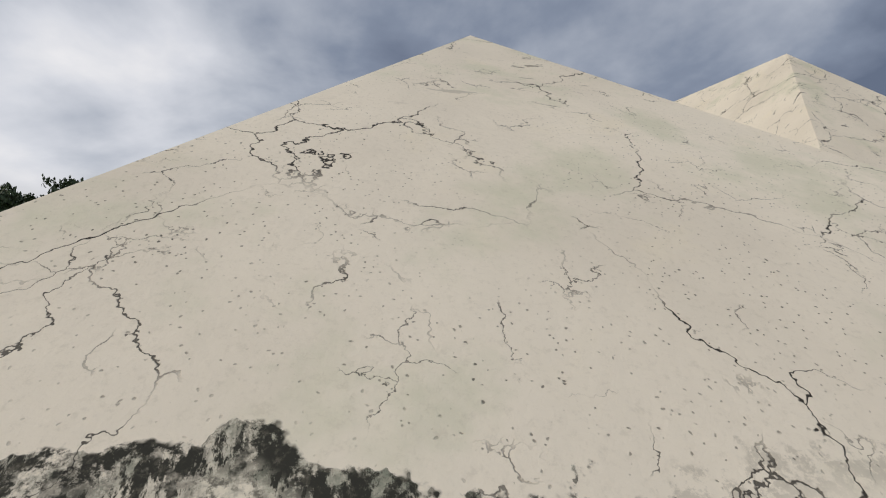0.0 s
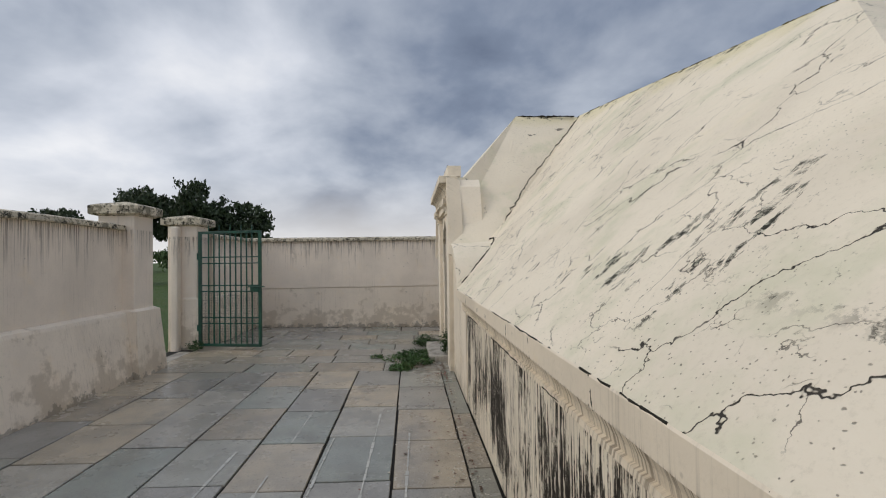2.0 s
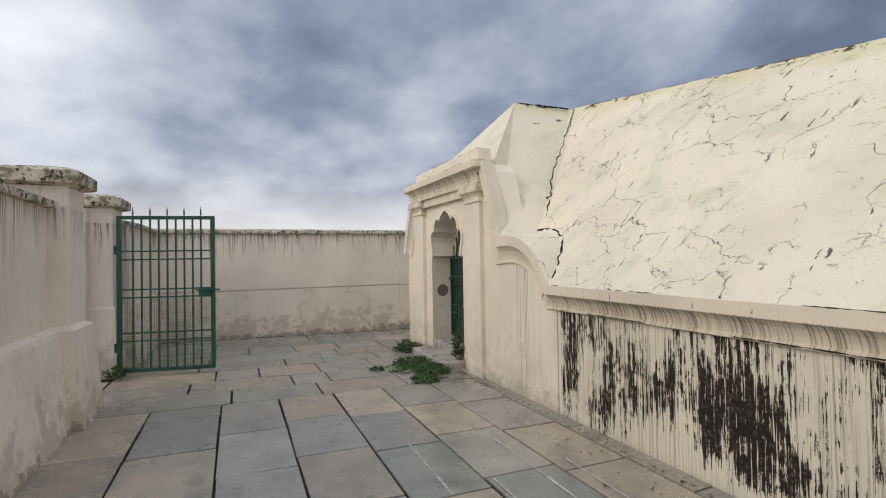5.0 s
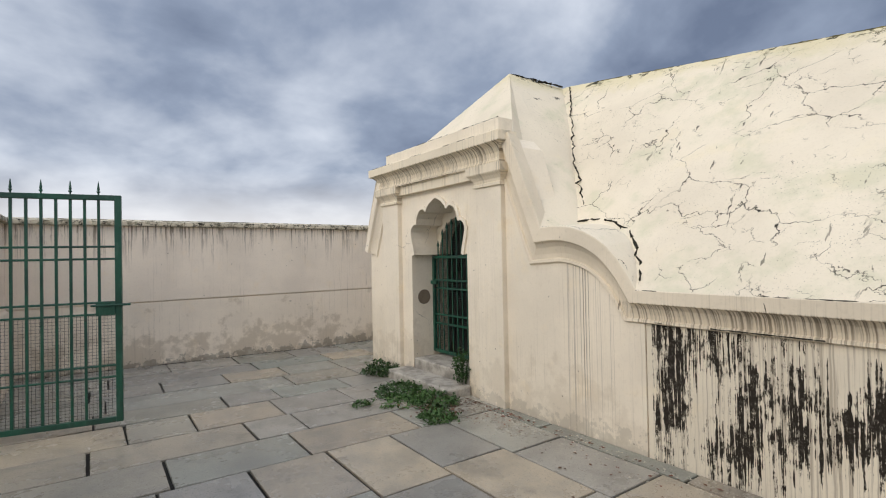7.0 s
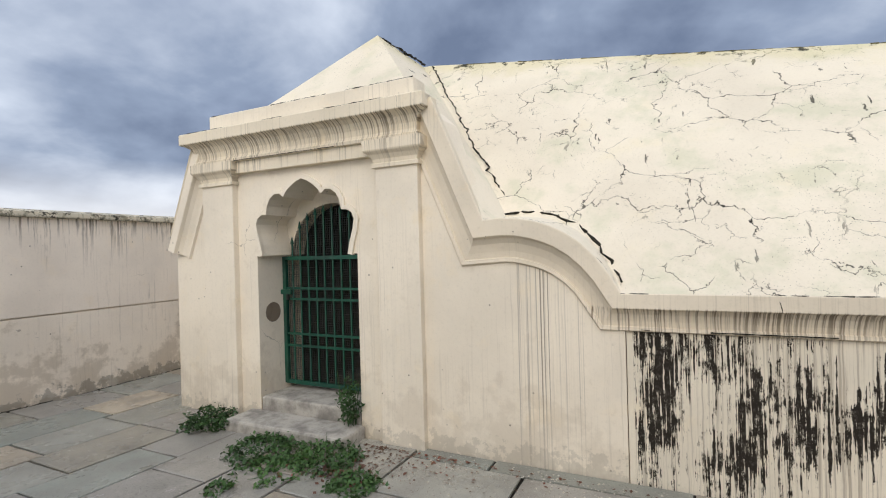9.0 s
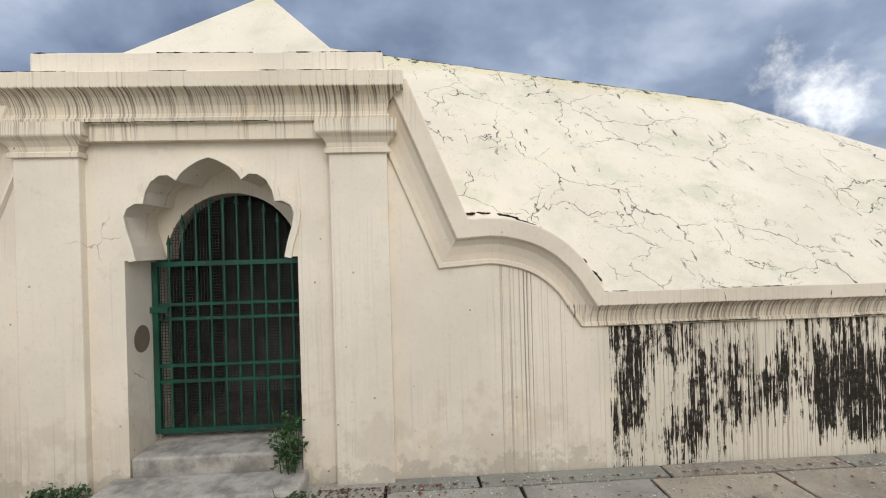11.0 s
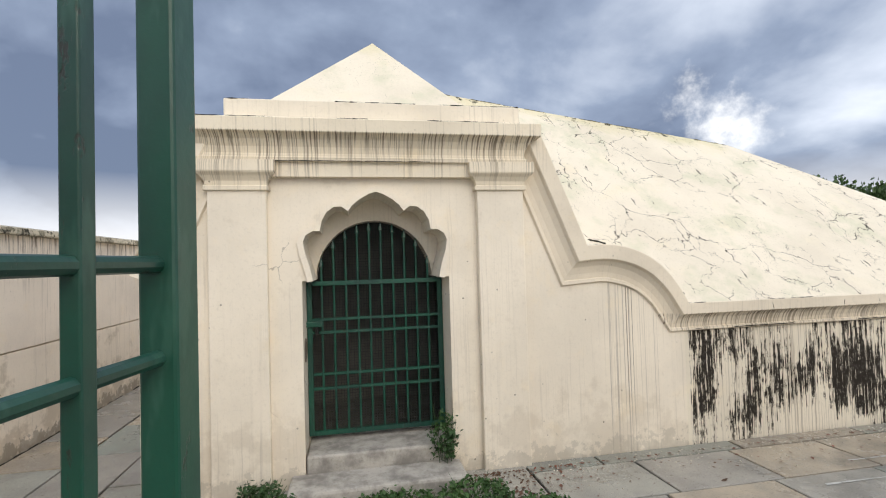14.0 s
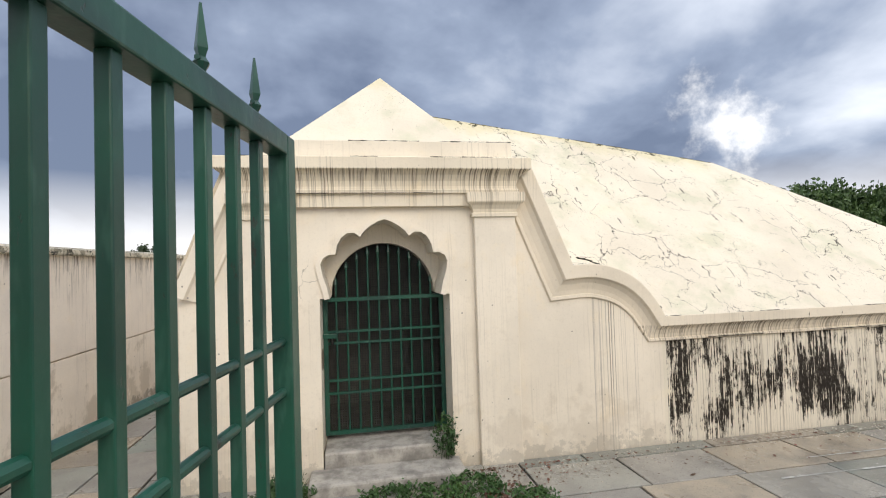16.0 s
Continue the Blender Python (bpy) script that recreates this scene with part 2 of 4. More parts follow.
def make_wall_plaster(name, base=LIME, streak=0.0, drip_top=None, grime=0.0, foot=0.0, runs=0.0, xs=3.0):
    """Limewash on upright faces. streak: black rain streaks; drip_top: height from which drips run down; foot: patchy damp low down."""
    M = Mat(name, 0.85)
    b2 = tuple(c * 0.88 for c in base)
    col = M.mix(M.step(M.noise(1.4, 4.0), 0.38, 0.68), base, b2)
    col = M.mix(M.math("MULTIPLY", M.step(M.noise(3.3, 5.0, 0.62, M.add(M.pos, (2.0, 5.0, 1.0))), 0.55, 0.72), 0.4), col, (base[0] * 0.98, base[1] * 0.93, base[2] * 0.82))
    z = M.xyz()[2]
    fine = M.scale(M.add(M.pos, M.scale(M.noise(5.0, 2.0, colour=True), (0.02, 0.02, 0.0))), (xs, 80.0, 0.9))
    run = M.noise(1.0, 4.0, 0.6, fine)
    if drip_top is not None:
        ln = M.noise(1.0, 2.0, 0.5, M.scale(M.pos, (9.0 if xs > 9 else 0.3, 9.0, 0.01)))
        reach = M.math("MULTIPLY", M.step(ln, 0.35, 0.75, 0.3, 1.0), 0.6)
        depth = M.math("SUBTRACT", drip_top, z)
        fade = M.math("SUBTRACT", 1.0, M.math("DIVIDE", depth, reach), clamp=True)
        d = M.math("MULTIPLY", M.math("MULTIPLY", M.step(run, 0.46, 0.62), fade), M.step(depth, -0.015, 0.005))
        col = M.mix(M.math("MULTIPLY", d, 0.88), col, (0.14, 0.105, 0.07))
    if grime:
        g = M.math("MULTIPLY", M.step(run, 0.52, 0.72), M.step(M.noise(1.2, 3.0), 0.4, 0.65))
        col = M.mix(M.math("MULTIPLY", g, grime), col, (0.20, 0.165, 0.12))
    if runs:
        y = M.xyz()[1]
        where = M.math("MULTIPLY", M.step(y, 4.98, 5.08), M.math("MULTIPLY", M.step(y, 5.5, 5.62, 1.0, 0.0), M.step(z, 0.0, 0.6, 0.35, 1.0)))
        ln2 = M.math("MULTIPLY", M.step(M.noise(1.0, 3.0, 0.6, M.scale(M.pos, (1.0, 62.0, 0.10))), 0.52, 0.60), M.step(M.noise(1.0, 1.0, 0.5, M.scale(M.pos, (0.1, 7.0, 0.05))), 0.45, 0.55))
        col = M.mix(M.math("MULTIPLY", M.math("MULTIPLY", where, ln2), runs), col, (0.20, 0.17, 0.13))
    if foot:
        f = M.math("ADD", M.noise(4.0, 6.0, 0.65), M.step(z, 0.05, 0.85, 0.13, -0.05))
        col = M.mix(M.math("MULTIPLY", M.step(f, 0.53, 0.66), foot), col, (0.43, 0.35, 0.25))
        col = M.mix(M.math("MULTIPLY", M.step(M.math("ADD", M.noise(9.0, 6.0, 0.68), M.step(z, 0.04, 0.22, 0.20, -0.06)), 0.61, 0.67), foot), col, (0.09, 0.08, 0.06))
    if streak:
        y = M.xyz()[1]
        edge = M.step(y, 4.83, 4.90, 0.0, -3.0)
        corner = M.math("MULTIPLY", M.step(y, 4.55, 4.75), 0.5)
        field = M.step(M.noise(1.25, 4.0, 0.6, M.scale(M.pos, (1.0, 1.5, 0.9))), 0.36, 0.66)
        field = M.math("ADD", M.math("ADD", field, M.math("ADD", M.math("ADD", edge, corner), M.step(y, 2.4, 3.9, 0.32, 0.0))), M.math("ADD", M.step(z, 0.45, 0.85, 0.0, -0.30), M.step(z, 0.02, 0.2, -0.45, 0.0)))
        wide_run = M.noise(1.0, 4.0, 0.62, M.scale(M.pos, (6.0, 44.0, 1.5)))
        thin_run = M.noise(1.0, 5.0, 0.68, M.scale(M.pos, (6.0, 120.0, 5.0)))
        lump = M.noise(24.0, 6.0, 0.75, M.scale(M.pos, (1.0, 1.0, 0.6)))
        v = M.math("ADD", M.math("ADD", M.math("MULTIPLY", wide_run, 0.45), M.math("MULTIPLY", thin_run, 0.55)), M.math("MULTIPLY_ADD", lump, 0.42, M.math("MULTIPLY", field, 0.20)))
        s = M.step(v, 0.83, 0.855)
        col = M.mix(M.math("MULTIPLY", M.step(M.math("ADD", run, M.math("MULTIPLY", edge, 0.2)), 0.48, 0.66), 0.6), col, (0.26, 0.215, 0.16))
        col = M.mix(M.math("MULTIPLY", s, streak), col, (0.024, 0.019, 0.015))
    col = M.mix(M.math("MULTIPLY", M.step(M.noise(40.0, 5.0, 0.75), 0.5, 0.72), 0.2), col, tuple(c * 0.55 for c in base))
    spot = M.math("MULTIPLY", M.step(M.voronoi(11.0, feature="F1"), 0.05, 0.09, 1.0, 0.0), M.step(M.noise(2.3, 2.0), 0.52, 0.6))
    col = M.mix(M.math("MULTIPLY", spot, 0.7), col, (0.09, 0.07, 0.05))
    hair = cracks(M, 1.1, 0.004, 0.61)
    col = M.mix(M.math("MULTIPLY", hair, 0.5), col, (0.2, 0.17, 0.13))
    M.bump(M.math("ADD", M.noise(6.0, 5.0, 0.6), M.math("MULTIPLY", M.noise(70.0, 3.0), 0.2)), 0.25, 0.01)
    return M.done(col)


def make_flagstone():
    M = Mat("wet_flagstone", 0.5)
    r = M.random()
    ramp = M.n.new("ShaderNodeValToRGB")
    ramp.color_ramp.interpolation = "LINEAR"
    ramp.color_ramp.elements[0].color = (0.27, 0.26, 0.24, 1)
    ramp.color_ramp.elements[1].color = (0.50, 0.42, 0.31, 1)
    for p, c in ((0.3, (0.41, 0.38, 0.325, 1)), (0.5, (0.25, 0.28, 0.25, 1)), (0.75, (0.36, 0.305, 0.235, 1))):
        ramp.color_ramp.elements.new(p).color = c
    M.l.new(r, ramp.inputs[0])
    col = M.mix(M.math("MULTIPLY", M.step(M.noise(3.2, 5.0, 0.62), 0.35, 0.7), 0.55), ramp.outputs[0], (0.19, 0.178, 0.158))
    col = M.mix(M.math("MULTIPLY", M.step(M.noise(45.0, 4.0, 0.7), 0.55, 0.75), 0.5), col, (0.40, 0.375, 0.33))
    col = M.mix(M.math("MULTIPLY", M.step(M.noise(2.1, 5.0, 0.7, M.add(M.pos, (9.0, 1.0, 0.0))), 0.55, 0.7), 0.45), col, (0.125, 0.115, 0.10))
    col = M.mix(M.math("MULTIPLY", M.step(M.noise(150.0, 3.0, 0.7), 0.48, 0.68), 0.35), col, (0.10, 0.095, 0.085))
    # whitewash spatter near the plinth
    x = M.xyz()[0]
    spl = M.math("MULTIPLY", M.step(M.voronoi(26.0, feature="F1"), 0.10, 0.22, 1.0, 0.0), M.math("MULTIPLY", M.step(M.noise(2.5, 3.0), 0.45, 0.6), M.step(x, -3.2, -1.3, 0.15, 1.0)))
    col = M.mix(M.math("MULTIPLY", spl, 0.6), col, (0.5, 0.47, 0.4))
    speck = M.math("MULTIPLY", M.step(M.voronoi(75.0, feature="F1"), 0.16, 0.26, 1.0, 0.0), M.step(M.noise(5.0, 4.0, 0.6), 0.42, 0.6))
    col = M.mix(M.math("MULTIPLY", speck, 0.55), col, (0.55, 0.51, 0.44))
    col = M.mix(M.math("MULTIPLY", M.step(M.voronoi(48.0, M.add(M.pos, (5.0, 3.0, 0.0)), "F1"), 0.12, 0.2, 1.0, 0.0), 0.6), col, (0.05, 0.047, 0.04))
    wet = M.step(M.noise(0.9, 4.0, 0.6), 0.42, 0.6)
    rough = M.math("MULTIPLY_ADD", M.noise(16.0, 4.0, 0.65), 0.30, M.math("MULTIPLY_ADD", wet, -0.18, 0.20))
    M.bump(M.math("ADD", M.noise(10.0, 6.0, 0.6), M.math("MULTIPLY", M.noise(90.0, 3.0), 0.3)), 0.22, 0.008)
    return M.done(col, rough)


def make_plain(name, colour, rough=0.8, metal=0.0, vary=0.25, scale=6.0, bump=0.2):
    M = Mat(name, rough, metal)
    dark = tuple(c * (1 - vary) for c in colour)
    col = M.mix(M.step(M.noise(scale, 5.0, 0.6), 0.35, 0.68), colour, dark)
    col = M.mix(M.math("MULTIPLY", M.step(M.noise(scale * 7, 4.0, 0.6), 0.5, 0.75), vary), col, dark)
    M.bump(M.noise(scale * 5, 4.0), bump, 0.006)
    return M.done(col)


def make_paint():
    M = Mat("chipped_green_gloss_paint", 0.38)
    col = M.mix(M.step(M.noise(5.0, 4.0), 0.35, 0.7), (0.010, 0.078, 0.048), (0.010, 0.046, 0.034))
    chip = M.step(M.noise(24.0, 6.0, 0.75, M.scale(M.pos, (1.0, 1.0, 0.4))), 0.61, 0.66)
    col = M.mix(M.math("MULTIPLY", chip, 0.8), col, (0.028, 0.022, 0.018))
    col = M.mix(M.math("MULTIPLY", M.step(M.noise(30.0, 3.0, 0.6, M.scale(M.pos, (1.0, 1.0, 0.25))), 0.56, 0.68), 0.4), col, (0.05, 0.13, 0.095))
    M.bump(M.math("SUBTRACT", M.noise(40.0, 4.0), chip), 0.25, 0.003)
    return M.done(col, M.math("MULTIPLY_ADD", M.noise(9.0, 4.0), 0.35, 0.22))


def make_coping():
    M = Mat("blackened_coping_limewash", 0.9)
    col = M.mix(M.step(M.noise(2.5, 5.0, 0.6), 0.35, 0.7), (0.66, 0.59, 0.46), (0.50, 0.45, 0.35))
    col = M.mix(M.math("MULTIPLY", M.step(M.noise(7.0, 7.0, 0.72), 0.48, 0.57), 0.8), col, (0.16, 0.145, 0.10))
    col = M.mix(M.step(M.noise(15.0, 7.0, 0.78, M.add(M.pos, (3.0, 6.0, 1.0))), 0.525, 0.58), col, (0.04, 0.037, 0.028))
    M.bump(M.noise(22.0, 6.0, 0.65), 0.4, 0.01)
    return M.done(col)


def make_leaf(name, a, b):
    M = Mat(name, 0.6)
    col = M.mix(M.island(), a, b)
    col = M.mix(M.step(M.noise(1.2, 3.0), 0.35, 0.65), col, tuple(c * 0.65 for c in a))
    return M.done(col)


def make_grass():
    M = Mat("grass", 0.9)
    col = M.mix(M.step(M.noise(0.6, 6.0, 0.6), 0.35, 0.65), (0.055, 0.10, 0.025), (0.085, 0.105, 0.035))
    col = M.mix(M.step(M.noise(9.0, 6.0, 0.7), 0.4, 0.7), col, (0.035, 0.07, 0.018))
    M.bump(M.noise(25.0, 6.0, 0.7), 0.8, 0.05)
    return M.done(col)


ROOF = make_roof_plaster()
ROOF_FRESH = make_roof_plaster("fresher_roof_limewash", 0.16)
PLASTER = make_wall_plaster("portico_limewash", (0.84, 0.755, 0.62), grime=0.22, foot=0.22, runs=0.85)
CORNICE = make_wall_plaster("streaked_cornice_limewash", (0.80, 0.71, 0.56), drip_top=2.35, grime=0.5)
COPING = make_wall_plaster("weathered_coping_limewash", (0.78, 0.69, 0.55), drip_top=1.02, grime=0.4)
STREAKED = make_wall_plaster("black_streaked_limewash", (0.80, 0.725, 0.59), streak=1.0)
YARD = make_wall_plaster("boundary_wall_limewash", (0.86, 0.76, 0.645), drip_top=1.80, grime=0.32, xs=48.0)
YARD_FOOT = make_wall_plaster("damp_plinth_limewash", (0.86, 0.76, 0.635), grime=0.3, foot=0.5, xs=48.0)
CAP = make_coping()
FLAG = make_flagstone()
JOINT = make_plain("wet_joint_soil", (0.022, 0.02, 0.017), 0.85, 0, 0.4, 12.0)
CONCRETE = make_plain("worn_cement_step", (0.47, 0.44, 0.39), 0.85, 0, 0.5, 7.0, 0.5)
PAINT = make_paint()
WIRE = make_plain("dull_wire_mesh", (0.06, 0.063, 0.06), 0.6, 0.4, 0.3)
# INNER is toned dark to paint in the chamber's shade
INNER = make_plain("shade_toned_inner_plaster", (0.17, 0.16, 0.14), 0.9, 0, 0.4, 3.0)
RUST = make_plain("dark_iron", (0.03, 0.03, 0.028), 0.5, 0.6, 0.4)
WEED = make_leaf("weed_leaf", (0.035, 0.095, 0.018), (0.07, 0.15, 0.03))
LEAF = make_leaf("tree_leaf", (0.035, 0.06, 0.022), (0.06, 0.085, 0.03))
LEAF2 = make_leaf("shrub_leaf", (0.055, 0.105, 0.025), (0.09, 0.15, 0.035))
DRY = make_leaf("dry_leaf", (0.12, 0.06, 0.03), (0.20, 0.05, 0.035))
BARK = make_plain("bark", (0.09, 0.07, 0.05), 0.9, 0, 0.4, 8.0, 0.8)
GRASS = make_grass()


# ---- mesh helpers ----
def part(name, bm, mat, parent=None, label=""):
    me = bpy.data.meshes.new(name)
    bm.normal_update()
    bm.to_mesh(me)
    bm.free()
    me.materials.append(mat)
    ob = new(name, me)
    if parent is not None:
        ob.parent = parent
    return tagged(ob, label)


def thing(name, at, label, category, group="", kind=""):
    ob = new(name)
    ob.location = at
    return tagged(ob, label, category, group, kind)


def under(ob, parent):
    """Hang ob under parent without moving it."""
    ob.parent = parent
    ob.matrix_parent_inverse = Matrix.Translation(parent.location).inverted()
    return ob


def box(lo, hi, bm=None, bev=0.0):
    bm = bm if bm is not None else bmesh.new()
    c = [(a + b) / 2 for a, b in zip(lo, hi)]
    s = [b - a for a, b in zip(lo, hi)]
    r = bmesh.ops.create_cube(bm, size=1.0, matrix=Matrix.Translation(c) @ Matrix.Diagonal((*s, 1)))
    if bev:
        edges = list({e for v in r["verts"] for e in v.link_edges})
        bmesh.ops.bevel(bm, geom=edges, offset=bev, segments=2, affect="EDGES", profile=0.5)
    return bm


def tube(p, q, r, bm=None, sides=8, r2=None):
    bm = bm if bm is not None else bmesh.new()
    p, q = Vector(p), Vector(q)
    d = q - p
    m = Matrix.Translation((p + q) / 2) @ d.to_track_quat("Z", "Y").to_matrix().to_4x4()
    bmesh.ops.create_cone(bm, cap_ends=True, segments=sides, radius1=r, radius2=r if r2 is None else r2, depth=d.length, matrix=m)
    return bm


def slab(outer, holes, x0, x1, bm=None):
    """A plate in the y-z plane with holes, from x0 to x1."""
    from mathutils.geometry import tessellate_polygon
    bm = bm if bm is not None else bmesh.new()
    loops = [outer, *holes]
    tris = tessellate_polygon([[Vector((y, z, 0)) for y, z in lp] for lp in loops])
    pts = [p for lp in loops for p in lp]
    rows = [[bm.verts.new((x, y, z)) for y, z in pts] for x in (x0, x1)]
    for t in tris:
        for r in rows:
            bm.faces.new([r[i] for i in t])
    k = 0
    for lp in loops:
        n = len(lp)
        for i in range(n):
            a, b = k + i, k + (i + 1) % n
            bm.faces.new((rows[0][a], rows[0][b], rows[1][b], rows[1][a]))
        k += n
    bmesh.ops.recalc_face_normals(bm, faces=bm.faces)
    return bm


def sweep(path, profile, bm=None, side=-1, deep=None):
    """Run a moulding along a path of (y, z) points. profile: (outward, down) pairs; outward is side times x."""
    bm = bm if bm is not None else bmesh.new()
    P = [Vector(p) for p in path]
    rings = []
    for i, p in enumerate(P):
        d0 = (P[i] - P[i - 1]).normalized() if i else (P[1] - P[0]).normalized()
        d1 = (P[i + 1] - P[i]).normalized() if i < len(P) - 1 else d0
        n0, n1 = Vector((d0.y, -d0.x)), Vector((d1.y, -d1.x))
        n = (n0 + n1).normalized()
        n /= max(n.dot(n0), 0.4)
        k = deep[i] if deep else 1.0
        rings.append([bm.verts.new((side * o, p.x + n.x * dn * k, p.y + n.y * dn * k)) for o, dn in profile])
    for a, b in zip(rings, rings[1:]):
        for j in range(len(profile) - 1):
            bm.faces.new((a[j], a[j + 1], b[j + 1], b[j]))
    for r in (rings[0], rings[-1]):
        bm.faces.new(r)
    bmesh.ops.recalc_face_normals(bm, faces=bm.faces)
    return bm


def surface(corner, nu, nv, bm=None, rough=0.006, seed=0.0):
    """A grid surface from a function of (u, v) in 0..1, hand-plastered."""
    bm = bm if bm is not None else bmesh.new()
    g = []
    for i in range(nu + 1):
        row = []
        for j in range(nv + 1):
            p = Vector(corner(i / nu, j / nv))
            inner = 0 < i < nu and 0 < j < nv
            if inner:
                p.z += rough * (noise.noise(p * 2.2 + Vector((seed, 0, 0))) * 2 + noise.noise(p * 6.0))
            row.append(bm.verts.new(p))
        g.append(row)
    for i in range(nu):
        for j in range(nv):
            bm.faces.new((g[i][j], g[i + 1][j], g[i + 1][j + 1], g[i][j + 1]))
    return bm


def lerp(a, b, t):
    return tuple(x + (y - x) * t for x, y in zip(a, b))


def floor_z(x):
    return -0.02 * (min(x, -1.2) + 1.2)


# ---- ground and yard floor bed ----
bm = bmesh.new()
bmesh.ops.create_grid(bm, x_segments=60, y_segments=60, size=1500.0)
for v in bm.verts:
    v.co.z = -0.06
tagged(part("ground", bm, GRASS), "short green grass around the walled yard", "ground", kind="structure")
bm = bmesh.new()
for xa, xb in ((-5.3, -1.2), (-1.2, 13.0)):
    bm.faces.new([bm.verts.new((x, y, floor_z(x) - 0.014)) for x, y in ((xa, -4.2), (xb, -4.2), (xb, 10.3), (xa, 10.3))])
bmesh.ops.remove_doubles(bm, verts=bm.verts, dist=0.001)
yard_floor = tagged(part("floor", bm, JOINT), "courtyard floor of wet grey flagstones with dark joints", "floor", kind="structure")

# ---- the vaulted building ----
LX, WX, FX = -1.205, -1.115, -1.125      # eave lip, side wall, portico face
EZ = 1.11                             # eave height
CY = 7.24                             # middle of the portico
HIP = (0.83, 2.66, 2.865)              # south end of the ridge
JUN = (0.86, 7.08, 3.50)              # north end of the ridge
APEX = (-0.06, 7.20, 3.52)            # top of the portico roof
EX = 2.80                             # east eave
SY = 0.34                             # south eave
NY = 8.77                             # north face
bld = thing("vaulted_building", (0.8, 4.5, 0), "low cream limewashed vault with cracked sloping roof and arched portico", "building")

CURVE = [(5.72, 1.57), (5.60, 1.578), (5.50, 1.572), (5.40, 1.552), (5.30, 1.52), (5.21, 1.475), (5.12, 1.412), (5.035, 1.325), (4.965, 1.23), (4.895, EZ)]
EAVE = [(6.07, 2.42), *CURVE, (SY, EZ)]


def ridge_at(y):
    t = (y - HIP[1]) / (JUN[1] - HIP[1])
    return lerp(HIP, JUN, min(max(t, 0), 1))


def west_slope(u, v):
    y0 = SY + (7.3 - SY) * u
    top = ridge_at(HIP[1] + (7.3 - HIP[1]) * u)
    return lerp((LX, y0, EZ), (top[0], HIP[1] + (7.3 - HIP[1]) * u, top[2]), v)


def east_slope(u, v):
    return lerp((EX, SY + (7.3 - SY) * u, EZ), west_slope(u, 1.0), v)


bm = surface(west_slope, 92, 40)


def curve_z(y):
    for (ya, za), (yb, zb) in zip(CURVE, CURVE[1:]):
        if yb <= y <= ya:
            return zb + (za - zb) * (y - yb) / (ya - yb)
    return EZ


gone = []
for f in bm.faces:
    c = f.calc_center_median()
    if 4.92 < c.y <= 5.72 and c.z < curve_z(c.y) - 0.14 and c.x < -0.9:
        gone.append(f)
    elif c.y > 5.74 and c.z < 3.52 - 1.26 * (7.2 - c.y) - 0.12:
        gone.append(f)
bmesh.ops.delete(bm, geom=gone, context="FACES")
surface(east_slope, 46, 12, bm)
surface(lambda u, v: lerp((LX + (EX - LX) * u, SY, EZ), HIP, v), 40, 24, bm, 0.004)
# north end
surface(lambda u, v: lerp((LX + (EX - LX) * u, NY, 1.5), (JUN[0], 7.3, 3.5), v), 20, 10, bm)
bmesh.ops.remove_doubles(bm, verts=bm.verts, dist=0.004)
bmesh.ops.recalc_face_normals(bm, faces=bm.faces)
under(part("roof", bm, ROOF), bld)

# portico roof: a small hipped roof that runs back into the main ridge
P0, P1 = (LX, 6.07, 2.42), (LX, 5.72, 1.57)
mir = lambda p: (p[0], 2 * CY - p[1], p[2])
bm = bmesh.new()


def tri(a, b, c, n=10):
    surface(lambda u, v: lerp(a, lerp(b, c, u), v), n, n, bm, 0.004)


back = (0.9, 7.16, 3.50)
tri(APEX, back, (-0.66, 5.67, 1.58))
tri(APEX, (-0.66, 5.67, 1.58), P1)
BS, BN = (-0.95, 6.26, 2.45), (-1.06, 8.25, 2.45)     # front corners of the pyramid
tri(APEX, P1, BS)
tri(BS, P1, P0, 4)
tri(APEX, BS, BN)
tri(BN, mir(P0), mir(P1), 4)
tri(APEX, BN, mir(P1))
tri(APEX, mir(P1), (0.6, NY, 1.5))
tri(APEX, (0.6, NY, 1.5), back)
bmesh.ops.remove_doubles(bm, verts=bm.verts, dist=0.004)
bmesh.ops.recalc_face_normals(bm, faces=bm.faces)
under(part("portico_roof", bm, ROOF_FRESH), bld)

# cap behind the curved coping
bm = bmesh.new()


def slope_x(y, z):
    r = ridge_at(y)
    return LX + (z - EZ) / (r[2] - EZ) * (r[0] - LX)


prev = None
for y, z in [(5.95, 1.60), *CURVE]:
    pair = (bm.verts.new((LX if y < 5.8 else -0.95, y, z)), bm.verts.new((slope_x(y, z + 0.02) + 0.12, y, z + 0.035)))
    if prev:
        bm.faces.new((prev[0], pair[0], pair[1], prev[1]))
    prev = pair
bmesh.ops.recalc_face_normals(bm, faces=bm.faces)
under(part("scroll_top", bm, ROOF), bld)


def crack_line(pts, r, wob, rng2, gap=0.0):
    """An open crack: a thin crooked dark sliver pressed into the plaster."""
    bm = bmesh.new()
    P = []
    for a, b in zip(pts, pts[1:]):
        n = max(2, int((Vector(b) - Vector(a)).length / 0.05))
        for i in range(n):
            q = Vector(lerp(a, b, i / n))
            P.append(q + Vector((rng2.gauss(0, wob), rng2.gauss(0, wob), 0)))
    P.append(Vector(pts[-1]))
    for a, b in zip(P, P[1:]):
        if gap and noise.noise(a * 3.1) < gap:
            continue
        ra = r * rng2.uniform(0.25, 1.2)
        tube(a, b, ra, bm, 5, r * rng2.uniform(0.25, 1.2))
    return bm


